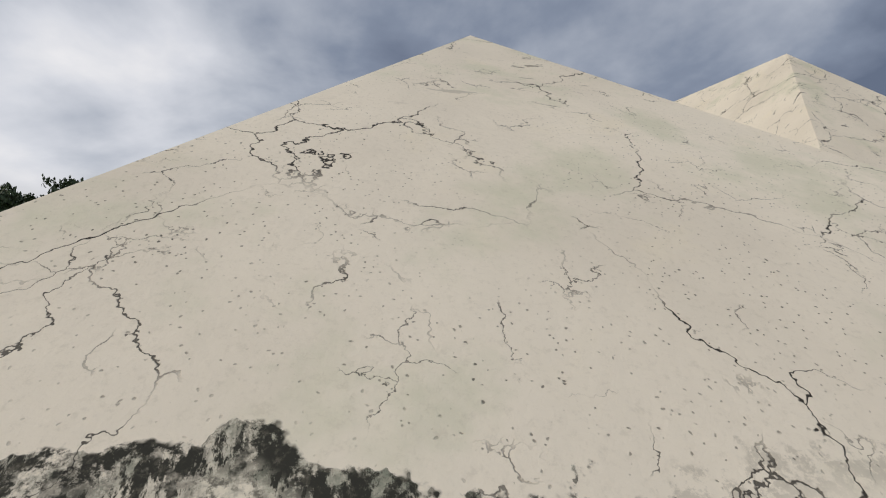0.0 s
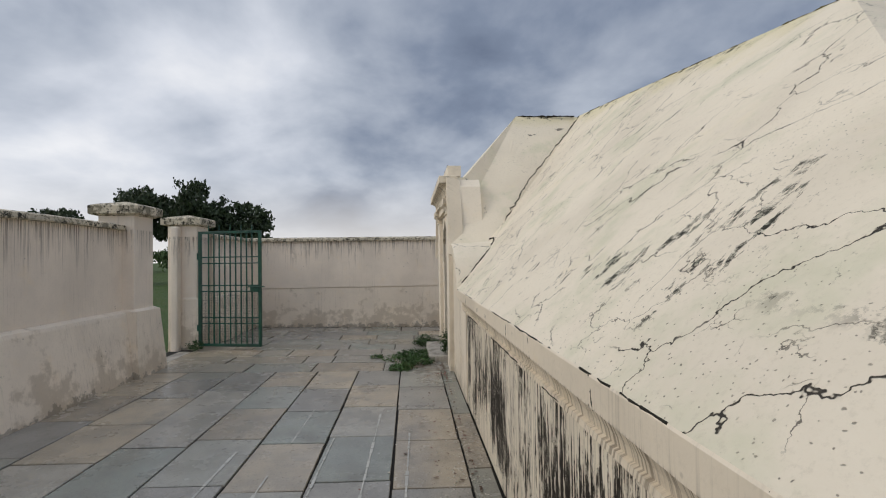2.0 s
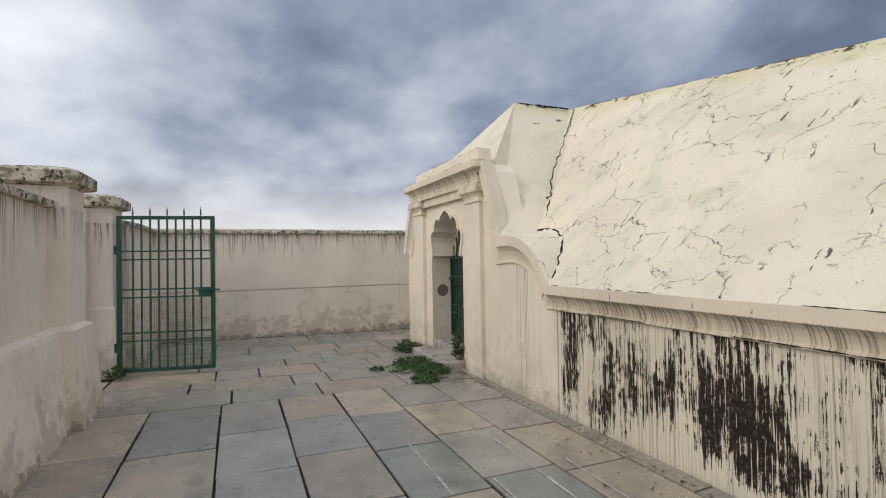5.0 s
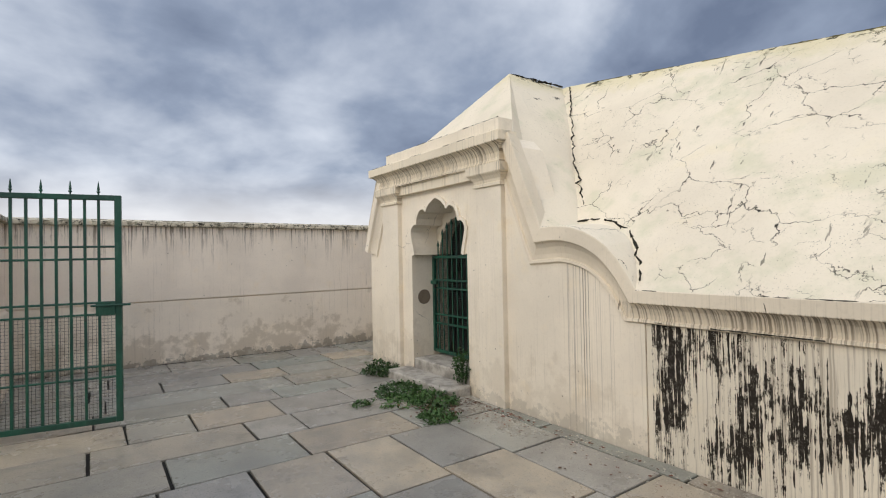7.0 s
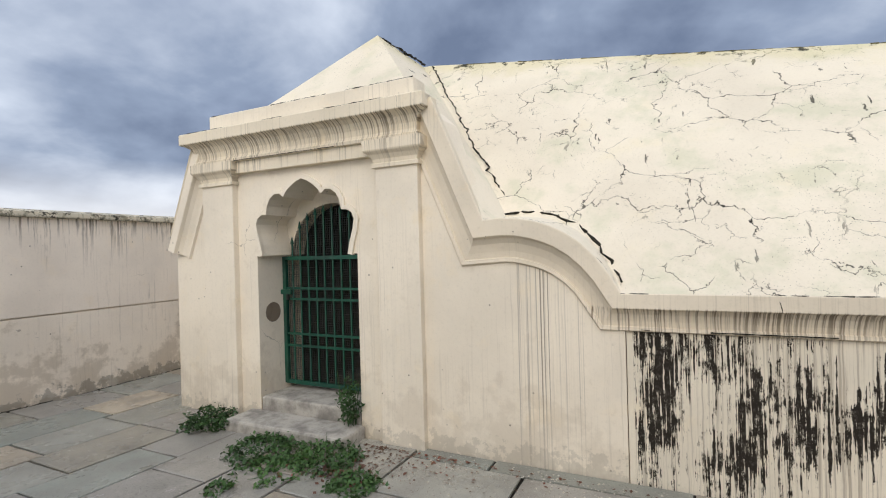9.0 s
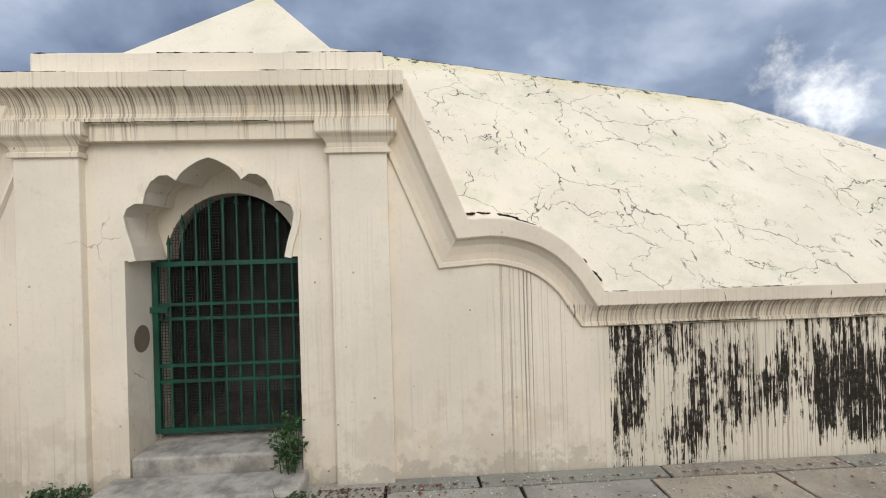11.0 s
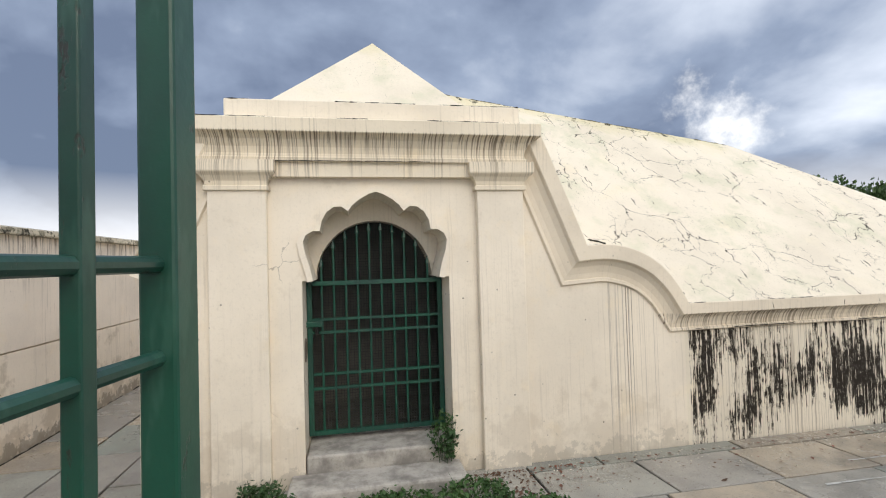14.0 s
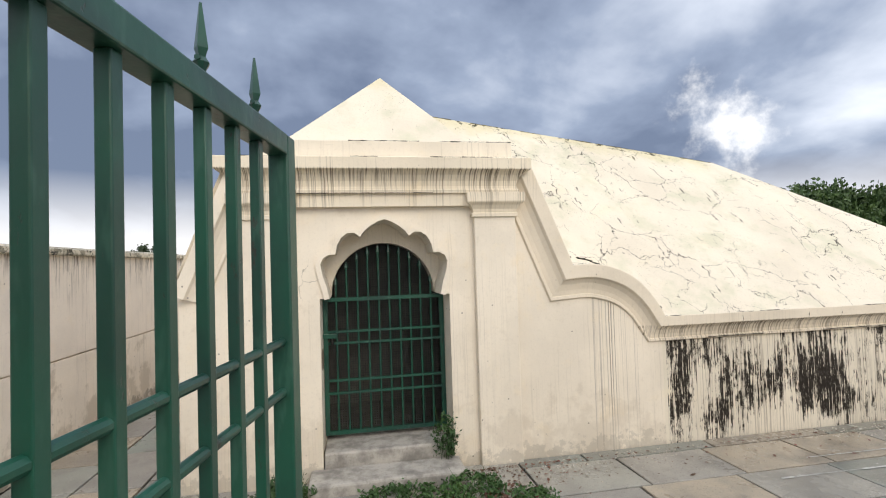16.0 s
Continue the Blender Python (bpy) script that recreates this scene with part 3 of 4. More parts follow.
MOULD = make_plain("black_mould", (0.035, 0.032, 0.024), 0.95, 0, 0.5, 30.0)
rngc = random.Random(21)
under(part("valley_crack", crack_line([(0.86, 7.05, 3.49), (-0.1, 6.26, 2.43), (-0.62, 5.74, 1.74), (-0.70, 5.66, 1.62)], 0.009, 0.010, rngc), MOULD), bld)
back_edge = [(slope_x(y, z + 0.02) + 0.03, y, z + 0.062) for y, z in CURVE]
under(part("scroll_crack", crack_line(back_edge, 0.012, 0.010, rngc), MOULD), bld)
under(part("ridge_mould", crack_line([(APEX[0] + 0.05, APEX[1], APEX[2] - 0.003), (0.8, 7.12, 3.50)], 0.016, 0.008, rngc), MOULD), bld)

LICHEN = make_plain("olive_lichen", (0.22, 0.20, 0.10), 0.95, 0, 0.7, 14.0)
under(part("ridge_lichen", crack_line([(HIP[0] - 0.005, HIP[1], HIP[2] - 0.004), (JUN[0] - 0.005, JUN[1], JUN[2] - 0.004)], 0.006, 0.004, rngc, -0.1), LICHEN), bld)["kind"] = "stuff"

# side walls
bm = slab([(SY + 0.07, -0.06), (4.88, -0.06), (4.88, 1.0), (SY + 0.07, 1.0)], [], WX, WX + 0.35)
under(part("streaked_wall", bm, STREAKED, None, "plinth wall heavily streaked with black mould"), bld)
bm = box((WX + 0.002, SY + 0.07, -0.06), (EX - 0.07, SY + 0.4, 1.0))
under(part("south_wall", bm, STREAKED), bld)
bm = box((EX - 0.4, SY + 0.4, -0.06), (EX - 0.07, NY - 0.05, 1.0))
under(part("east_wall", bm, PLASTER), bld)
bm = box((FX + 0.46, NY - 0.4, -0.06), (EX - 0.07, NY, 1.45))
under(part("north_wall", bm, PLASTER), bld)

# coping along the west eave, swept up to the portico
prof = [(1.02, 0.03), (1.188, 0.0), (1.192, 0.006), (1.192, 0.085), (1.185, 0.09), (1.160, 0.098), (1.135, 0.125), (1.118, 0.165), (1.112, 0.195), (1.126, 0.20), (1.13, 0.218), (1.112, 0.226), (1.09, 0.228), (1.02, 0.228)]
prof = [(o + 0.017, d) for o, d in prof]
under(part("eave_coping", sweep(list(reversed(EAVE)), prof, deep=[1.0, 1.0, 1.06, 1.12, 1.18, 1.22, 1.25, 1.27, 1.27, 1.27, 1.27, 1.27]), COPING), bld)
bm = bmesh.new()
box((LX, SY - 0.004, EZ - 0.09), (EX, SY + 0.1, EZ - 0.004), bm, 0.006)
box((LX + 0.04, SY + 0.03, EZ - 0.2), (EX - 0.04, SY + 0.12, EZ - 0.09), bm, 0.01)
under(part("south_coping", bm, COPING), bld)
bm = bmesh.new()
box((EX - 0.1, SY + 0.1, EZ - 0.2), (EX, NY, EZ - 0.004), bm, 0.006)
under(part("east_coping", bm, COPING), bld)

# portico face with the cusped doorway
HALF = [(0.0, 1.94), (0.05, 1.925), (0.115, 1.89), (0.16, 1.855), (0.19, 1.815), (0.235, 1.845), (0.285, 1.843), (0.335, 1.81), (0.368, 1.755), (0.382, 1.69),
        (0.43, 1.69), (0.475, 1.665), (0.495, 1.62), (0.482, 1.55), (0.452, 1.46), (0.432, 1.375)]
HALF = [(u, 1.375 + (z - 1.375) * 1.07) for u, z in HALF]
DC = 7.262
arch = [(DC - u, z) for u, z in reversed(HALF)] + [(DC + u, z) for u, z in HALF[1:]]
door = [(DC - 0.507, 0.02), (DC - 0.507, 1.375), *arch, (DC + 0.507, 1.375), (DC + 0.507, 0.02)]
outer = [(4.885, -0.06), (4.885, 0.96)] + [(y + 0.06, z - 0.14) for y, z in list(reversed(CURVE))[1:]] + [(6.06, 2.30), (6.16, 2.40), (8.32, 2.40), (8.42, 2.30), (8.70, 1.45), (NY, 1.40), (NY, -0.06)]
# door outline reaches the bottom edge, so cut it out of the outline itself
outer = outer + [(DC + 0.507, -0.06)] + [p for p in reversed(door[1:-1])] + [(DC - 0.507, -0.06)]
under(part("portico_wall", slab(outer, [], FX, FX + 0.34), PLASTER), bld)


def offset_line(pts, d):
    out = []
    for i, p in enumerate(pts):
        a, b = Vector(pts[max(i - 1, 0)]), Vector(pts[min(i + 1, len(pts) - 1)])
        t = (b - a).normalized()
        out.append((p[0] - t.y * d, p[1] + t.x * d))
    return out


rim_out = offset_line(arch, 0.04)
bm = bmesh.new()
inner_r = [[bm.verts.new((x, y, z)) for y, z in pts] for x, pts in ((FX + 0.01, arch), (FX - 0.02, arch), (FX - 0.02, rim_out), (FX + 0.01, rim_out))]
for i in range(len(arch) - 1):
    for j in range(3):
        bm.faces.new((inner_r[j][i], inner_r[j][i + 1], inner_r[j + 1][i + 1], inner_r[j + 1][i]))
bmesh.ops.recalc_face_normals(bm, faces=bm.faces)
under(part("arch_moulding", bm, PLASTER), bld)

# inner wall with a round arch
ring = [(DC + 0.435 * math.cos(a), 1.375 + 0.435 * math.sin(a)) for a in [math.pi * i / 24 for i in range(25)]]
inner = [(6.45, -0.06), (6.45, 2.1), (8.05, 2.1), (8.05, -0.06), (DC + 0.5, -0.06), (DC + 0.5, 1.375), *ring, (DC - 0.5, 1.375), (DC - 0.5, -0.06)]
under(part("inner_arch", slab(inner, [], FX + 0.342, FX + 0.50), PLASTER), bld)

# chamber behind the gate, its shade put into the dark plaster colour
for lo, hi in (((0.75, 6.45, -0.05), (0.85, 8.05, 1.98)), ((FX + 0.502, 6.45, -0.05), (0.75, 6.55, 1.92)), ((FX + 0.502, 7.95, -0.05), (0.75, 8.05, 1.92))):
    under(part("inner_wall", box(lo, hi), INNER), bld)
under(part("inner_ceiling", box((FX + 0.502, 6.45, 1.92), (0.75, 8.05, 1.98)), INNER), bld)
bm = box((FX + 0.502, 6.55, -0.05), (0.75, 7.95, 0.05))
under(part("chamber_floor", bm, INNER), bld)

# pilasters with flared capitals
for y0, y1 in ((6.20, 6.545), (7.98, 8.345)):
    bm = box((FX - 0.055, y0, -0.05), (FX + 0.02, y1, 1.985), None, 0.006)
    pil = under(part("pilaster", bm, PLASTER), bld)
    bm = bmesh.new()
    prof_c = [(0.055, 1.98), (0.075, 1.985), (0.075, 2.01), (0.062, 2.018), (0.068, 2.045), (0.09, 2.075), (0.115, 2.095), (0.12, 2.105), (0.12, 2.175)]
    rings = []
    for o, z in prof_c:
        s = o - 0.055
        rings.append([bm.verts.new(p) for p in ((FX + 0.02, y0 - s, z), (FX - o, y0 - s, z), (FX - o, y1 + s, z), (FX + 0.02, y1 + s, z))])
    for r, q in zip(rings, rings[1:]):
        for j in range(3):
            bm.faces.new((r[j], r[j + 1], q[j + 1], q[j]))
    bm.faces.new(rings[0]), bm.faces.new(rings[-1])
    bmesh.ops.recalc_face_normals(bm, faces=bm.faces)
    c = part("capital", bm, CORNICE)
    c.parent = pil

# entablature
bm = bmesh.new()
prof_e = [(0.0, 2.075), (0.06, 2.075), (0.06, 2.17), (0.085, 2.175), (0.09, 2.198), (0.075, 2.208), (0.07, 2.228), (0.078, 2.27), (0.105, 2.315), (0.135, 2.338), (0.165, 2.348), (0.17, 2.353), (0.17, 2.437), (0.165, 2.442), (-0.02, 2.475)]
Y0, Y1 = 6.26, 8.31
rings = []
for o, z in prof_e:
    o2 = max(o, 0.0)
    rings.append([bm.verts.new(p) for p in ((FX + 0.05, Y0 - o2, z), (FX - o, Y0 - o2, z), (FX - o, Y1 + o2, z), (FX + 0.05, Y1 + o2, z))])
for r, q in zip(rings, rings[1:]):
    for j in range(3):
        bm.faces.new((r[j], r[j + 1], q[j + 1], q[j]))
bm.faces.new(rings[0]), bm.faces.new(rings[-1])
bmesh.ops.recalc_face_normals(bm, faces=bm.faces)
under(part("cornice", bm, CORNICE), bld)
under(part("parapet", box((FX - 0.055, 6.21, 2.45), (FX + 0.12, 8.235, 2.592), None, 0.008), PLASTER), bld)
# raking coping on the north side of the portico
under(part("raking_coping", sweep([(8.38, 2.42), (8.74, 1.57), (8.79, 1.45)], prof), PLASTER), bld)

# short cracks through the eave fascia
y = 0.75
while y < 4.8:
    w = rngc.uniform(-0.02, 0.02)
    bm = crack_line([(LX - 0.001, y, EZ - 0.003), (LX - 0.003, y + w, EZ - 0.045), (LX - 0.002, y + 1.6 * w, EZ - 0.088)], 0.0032, 0.0015, rngc)
    under(part("fascia_crack", bm, MOULD), bld)
    y += rngc.uniform(0.3, 0.75)

# mould on the upper edges
for nm, pts, r in (("cornice_mould", [(FX - 0.163, 6.10, 2.441), (FX - 0.163, 8.47, 2.441)], 0.0055),
                   ("parapet_mould", [(FX - 0.05, 6.22, 2.59), (FX - 0.05, 8.225, 2.59)], 0.005),
                   ("bead_mould", [(FX - 0.088, 6.18, 2.176), (FX - 0.088, 8.39, 2.176)], 0.003),
                   ("eave_mould", [(LX, 4.9, EZ - 0.001), (LX, 1.0, EZ - 0.001)], 0.0035),
                   ("coping_mould", [(-1.148, 4.8, EZ - 0.212), (-1.148, SY + 0.1, EZ - 0.212)], 0.004)):
    under(part(nm, crack_line(pts, r, 0.002, rngc, -0.05), MOULD), bld)["kind"] = "stuff"

# ---- threshold and step ----
st = tagged(part("door_step", box((FX - 0.30, 6.72, -0.03), (FX - 0.004, 7.86, 0.095), None, 0.02), CONCRETE), "worn grey cement step below the arched doorway", "step")
sill = tagged(part("threshold", box((FX + 0.0, DC - 0.5, -0.03), (FX + 0.52, DC + 0.5, 0.20), None, 0.015), CONCRETE), "cracked cement threshold inside the doorway", "threshold")


# ---- barred gate in the doorway ----
def make_door_gate():
    g = thing("barred_gate", (FX + 0.3, DC, 0.2), "dark green painted iron bar gate closed in the doorway", "gate")
    x = FX + 0.295
    yl, yr, zb, zt = DC - 0.485, DC + 0.485, 0.24, 1.36
    for y in (yl, yr):
        under(part("stile", box((x - 0.016, y - 0.018, zb), (x + 0.016, y + 0.018, zt)), PAINT), g)
    for z in (zb + 0.015, zt - 0.015):
        under(part("rail", box((x - 0.014, yl + 0.018, z - 0.016), (x + 0.014, yr - 0.018, z + 0.016)), PAINT), g)
    for z in (0.575, 0.68, 0.985, 1.08):
        under(part("rail", box((x - 0.008, yl + 0.018, z - 0.010), (x + 0.008, yr - 0.018, z + 0.010)), PAINT), g)
    n = 11
    for i in range(1, n):
        y = yl + (yr - yl) * i / n
        h = 1.375 + math.sqrt(max(0.43 ** 2 - (y - DC) ** 2, 0.0)) - 0.05
        under(part("bar", tube((x, y, zb + 0.02), (x, y, max(h, zt)), 0.0085), PAINT), g)
        if abs(y - DC) < 0.4:
            under(part("spear_tip", tube((x, y, h - 0.02), (x, y, h + 0.045), 0.018, None, 6, 0.002), PAINT), g)
    under(part("latch", box((x - 0.04, yr - 0.09, 1.03), (x - 0.016, yr + 0.03, 1.07), None, 0.004), PAINT), g)
    bm = tube((x - 0.03, yr - 0.05, 0.98), (x - 0.03, yr - 0.05, 1.03), 0.014)
    under(part("padlock", bm, RUST), g)
    return g


make_door_gate()
# wire mesh behind the bars
bm = bmesh.new()
x = FX + 0.33
y = DC - 0.47
while y < DC + 0.475:
    top = 1.36 + (math.sqrt(max(0.42 ** 2 - (y - DC) ** 2, 0)))
    box((x - 0.0012, y - 0.0012, 0.24), (x + 0.0012, y + 0.0012, top), bm)
    y += 0.02
z = 0.26
while z < 1.78:
    w = 0.475 if z < 1.37 else math.sqrt(max(0.42 ** 2 - (z - 1.37) ** 2, 0))
    box((x - 0.0012, DC - w, z - 0.0012), (x + 0.0012, DC + w, z + 0.0012), bm)
    z += 0.02
tagged(part("wire_screen", bm, WIRE), "fine square wire mesh fixed behind the gate", "screen", kind="stuff")
# round peep hole in the jamb: a flat disc, the hole's shade painted as colour
bm = tube((FX + 0.16, DC + 0.507 - 0.003, 0.885), (FX + 0.16, DC + 0.507 + 0.004, 0.885), 0.085, None, 28)
tagged(part("jamb_recess", bm, make_plain("recess_shade", (0.22, 0.175, 0.13), 0.9)), "flat disc coloured like a shaded round recess in the plastered door jamb", "recess")


# ---- second vault to the east ----
b2 = thing("vaulted_building", (5.9, 6.0, 0), "second cream limewashed vault with a plain hipped roof", "building")
X0, X1, S2, N2, H2 = 3.25, 8.55, 2.2, 9.7, (5.9, 5.0, 4.2)
bm = bmesh.new()
N3 = (5.9, 7.7, 4.28)
surface(lambda u, v: lerp((X0, S2 + (N2 - S2) * u, EZ), lerp(H2, N3, u), v), 40, 18, bm)
surface(lambda u, v: lerp((X1, S2 + (N2 - S2) * u, EZ), lerp(H2, N3, u), v), 40, 18, bm)
surface(lambda u, v: lerp((X0 + (X1 - X0) * u, S2, EZ), H2, v), 24, 18, bm)
surface(lambda u, v: lerp((X0 + (X1 - X0) * u, N2, EZ), N3, v), 24, 18, bm)
bmesh.ops.remove_doubles(bm, verts=bm.verts, dist=0.004)
bmesh.ops.recalc_face_normals(bm, faces=bm.faces)
under(part("roof", bm, ROOF), b2)
under(part("wall", box((X0 + 0.08, S2 + 0.08, -0.06), (X1 - 0.08, N2 - 0.08, EZ - 0.02)), STREAKED), b2)

# ---- boundary walls ----
YX = -5.03     # yard face of the west wall
FXW = -4.88    # yard face of the short wall past the gate


def yard_wall(name, lo, hi, inward, label, foot=0.0):
    """lo, hi: ends of the yard face in plan; inward: unit vector into the yard."""
    w = tagged(new(name), label, "wall", kind="structure")
    lo, hi, n = Vector((*lo, 0)), Vector((*hi, 0)), Vector((*inward, 0))
    d = (hi - lo)
    L = d.length
    d.normalize()

    def run(prof, mat, nm):
        bm = bmesh.new()
        cnt = max(2, int(L / 0.4))
        rings = []
        for i in range(cnt + 1):
            p = lo + d * (L * i / cnt)
            wob = noise.noise(p * 0.9) * 0.008
            rings.append([bm.verts.new((p.x + n.x * (o + wob), p.y + n.y * (o + wob), z + (wob * 0.8 if z > 1 else 0))) for o, z in prof])
        for a, b in zip(rings, rings[1:]):
            for j in range(len(prof)):
                k2 = (j + 1) % len(prof)
                bm.faces.new((a[j], a[k2], b[k2], b[j]))
        bm.faces.new(rings[0]), bm.faces.new(rings[-1])
        bmesh.ops.recalc_face_normals(bm, faces=bm.faces)
        part(nm, bm, mat, w)

    run([(0.0, 0.86), (0.0, 1.80), (-0.26, 1.80), (-0.26, 0.86)], YARD, "upper_face")
    run([(foot, -0.1), (foot, 0.0), (foot * 0.42, 0.80), (foot * 0.36, 0.835), (0.002, 0.858), (-0.26, 0.858), (-0.26, -0.1)] if foot > 0.03 else [(foot, -0.1), (foot, 0.845), (-0.03, 0.845), (-0.03, 0.858), (-0.26, 0.858), (-0.26, -0.1)], YARD_FOOT, "plinth")
    run([(0.045, 1.802), (0.05, 1.815), (0.045, 1.855), (-0.13, 1.89), (-0.31, 1.855), (-0.31, 1.802)], CAP, "coping")
    return w


yard_wall("wall_west", (YX, -4.0), (YX, 6.06), (1, 0), "cream limewashed boundary wall with rain stains and plinth", 0.2)
yard_wall("wall_west_far", (FXW, 8.31), (FXW, 10.15), (1, 0), "short cream boundary wall beside the gate post", 0.08)
yard_wall("wall_north", (YX - 0.3, 10.15), (13.2, 10.15), (0, -1), "cream limewashed boundary wall with damp peeling plinth")
yard_wall("wall_south", (YX - 0.3, -4.2), (13.2, -4.2), (0, 1), "plain cream boundary wall closing the yard")
yard_wall("wall_east", (13.0, -4.0), (13.0, 10.0), (-1, 0), "plain cream boundary wall closing the yard")


# black mould and painted contact shade, one dark strip where walls meet the paving
north_wall_ob = bpy.data.objects["wall_north"]
part("foot_mould_shade", crack_line([(-4.80, 10.145, 0.066), (-1.2, 10.145, -0.004), (3.0, 10.145, -0.004)], 0.013, 0.004, rngc, -0.25), MOULD, north_wall_ob)["kind"] = "stuff"
west_wall_ob = bpy.data.objects["wall_west"]
part("foot_mould_shade", crack_line([(-4.838, -1.0, 0.066), (-4.838, 6.0, 0.066)], 0.009, 0.004, rngc, 0.0), MOULD, west_wall_ob)["kind"] = "stuff"


def gate_pillar(y0, y1, label, cx, flare):
    p = thing("gate_pillar", (cx, (y0 + y1) / 2, 0), label, "pillar", "gate pillars")
    h = (y1 - y0) / 2
    cy = (y0 + y1) / 2
    under(part("shaft", box((cx - h - 0.02, y0, -0.1), (cx + h - 0.03, y1, 2.0), None, 0.012), YARD), p)
    bm = bmesh.new()
    rings = []
    for o, z in ((0.03, -0.1), (0.03, 0.0), (flare, 0.0), (flare * 0.45, 0.84), (0.0, 0.87)):
        rings.append([bm.verts.new((cx + sx * (h - 0.03 + o), cy + sy * (h + o), z)) for sx, sy in ((-1, -1), (1, -1), (1, 1), (-1, 1))])
    for a, b in zip(rings, rings[1:]):
        for j in range(4):
            bm.faces.new((a[j], a[(j + 1) % 4], b[(j + 1) % 4], b[j]))
    bm.faces.new(rings[-1]), bm.faces.new(rings[0])
    bmesh.ops.recalc_face_normals(bm, faces=bm.faces)
    under(part("plinth", bm, YARD_FOOT), p)
    bm = bmesh.new()
    rings = []
    for o, z in ((0.0, 1.97), (0.055, 1.985), (0.07, 1.995), (0.072, 2.085), (0.06, 2.095), (0.0, 2.115), (-h + 0.03, 2.155)):
        rings.append([bm.verts.new((cx - 0.02 + sx * (h + o), cy + sy * (h + o), z)) for sx, sy in ((-1, -1), (1, -1), (1, 1), (-1, 1))])
    for a, b in zip(rings, rings[1:]):
        for j in range(4):
            bm.faces.new((a[j], a[(j + 1) % 4], b[(j + 1) % 4], b[j]))
    bm.faces.new(rings[-1]), bm.faces.new(rings[0])
    bmesh.ops.recalc_face_normals(bm, faces=bm.faces)
    under(part("cap", bm, CAP), p)


gate_pillar(6.04, 6.46, "square cream gate pillar with a stained flat cap", -5.075, 0.12)
gate_pillar(7.85, 8.30, "square cream gate pillar holding the iron gate", -5.15, 0.035)
bm = box((-5.30, 7.70, -0.06), (-5.18, 7.845, 1.96), None, 0.03)
tagged(part("slim_post", bm, YARD), "slim white post against the gate pillar", "post")
# paving under the gateway
tagged(part("gate_sill", box((-5.36, 6.44, -0.06), (-4.96, 7.695, 0.065), None, 0.015), CONCRETE), "worn stone sill across the gateway", "sill")


# ---- the open iron gate ----
def make_yard_gate(hinge, free):
    h, f = Vector((*hinge, 0)), Vector((*free, 0))
    W = (f - h).length
    ang = math.atan2(f.y - h.y, f.x - h.x)
    g = thing("iron_gate", (h.x, h.y, 0), "open dark green painted iron gate leaf with spear finials", "gate")
    g.rotation_euler = (0, 0, ang)
    zb, zt = 0.12, 1.885

    def p(name, bm, mat=PAINT, parent=None):
        return part(name, bm, mat, parent or g)

    p("stile", box((0.0, -0.02, zb), (0.045, 0.02, zt), None, 0.004))
    p("stile", box((W - 0.045, -0.02, zb), (W, 0.02, zt), None, 0.004))
    p("top_rail", box((0.045, -0.02, zt - 0.04), (W - 0.045, 0.02, zt), None, 0.003))
    p("bottom_rail", box((0.045, -0.02, zb), (W - 0.045, 0.02, zb + 0.04), None, 0.003))
    for z in (0.47, 0.56, 0.96, 1.05, 1.389, 1.484):
        p("cross_rail", tube((0.045, 0, z), (W - 0.045, 0, z), 0.0085, None, 10))
    for i in range(1, 10):
        xx = W - 0.149 - 0.089 * (i - 1)
        p("bar", box((xx - 0.009, -0.009, zb + 0.04), (xx + 0.009, 0.009, zt - 0.04), None, 0.002))
        if i in (1, 3, 5, 7, 9):
            bm = tube((xx, 0, zt), (xx, 0, zt + 0.014), 0.006, None, 8)
            tube((xx, 0, zt + 0.012), (xx, 0, zt + 0.022), 0.006, bm, 8, 0.011)
            tube((xx, 0, zt + 0.022), (xx, 0, zt + 0.030), 0.011, bm, 8, 0.006)
            tube((xx, 0, zt + 0.030), (xx, 0, zt + 0.042), 0.006, bm, 4, 0.010)
            tube((xx, 0, zt + 0.042), (xx, 0, zt + 0.105), 0.010, bm, 4, 0.002)
            tube((xx - 0.012, 0, zt + 0.026), (xx + 0.012, 0, zt + 0.026), 0.004, bm, 6)
            p("finial", bm)
    p("lock_plate", box((W - 0.17, -0.028, 0.95), (W - 0.045, -0.012, 1.06), None, 0.004))
    p("bolt", tube((W - 0.2, -0.03, 1.03), (W + 0.06, -0.03, 1.03), 0.009))
    for z in (0.4, 1.5):
        p("hinge", tube((-0.015, 0, z - 0.05), (-0.015, 0, z + 0.05), 0.016))
    # wire mesh over the lower half
    bm = bmesh.new()
    xx = 0.05
    while xx < W - 0.05:
        box((xx - 0.001, 0.012, zb + 0.04), (xx + 0.001, 0.014, 0.95), bm)
        xx += 0.025
    z = zb + 0.05
    while z < 0.95:
        box((0.045, 0.012, z - 0.001), (W - 0.045, 0.014, z + 0.001), bm)
        z += 0.025
    p("wire_mesh", bm, WIRE)
    return g


make_yard_gate((-4.92, 7.827), (-3.916, 7.626))


# ---- plants ----
def leaf_quads(bm, centre, spread, count, size, rng, flat=0.5):
    for _ in range(count):
        p = Vector(centre) + Vector((rng.gauss(0, spread[0]), rng.gauss(0, spread[1]), rng.gauss(0, spread[2])))
        s = size * rng.uniform(0.6, 1.3)
        r = Euler((rng.uniform(-1, 1) * flat * 2, rng.uniform(-1, 1) * flat * 2, rng.uniform(0, 6.28))).to_matrix()
        q = [bm.verts.new(p + r @ Vector(c) * s) for c in ((-0.5, 0, 0), (0, -0.3, 0.06), (0.5, 0, 0), (0, 0.3, 0.06))]
        bm.faces.new(q)


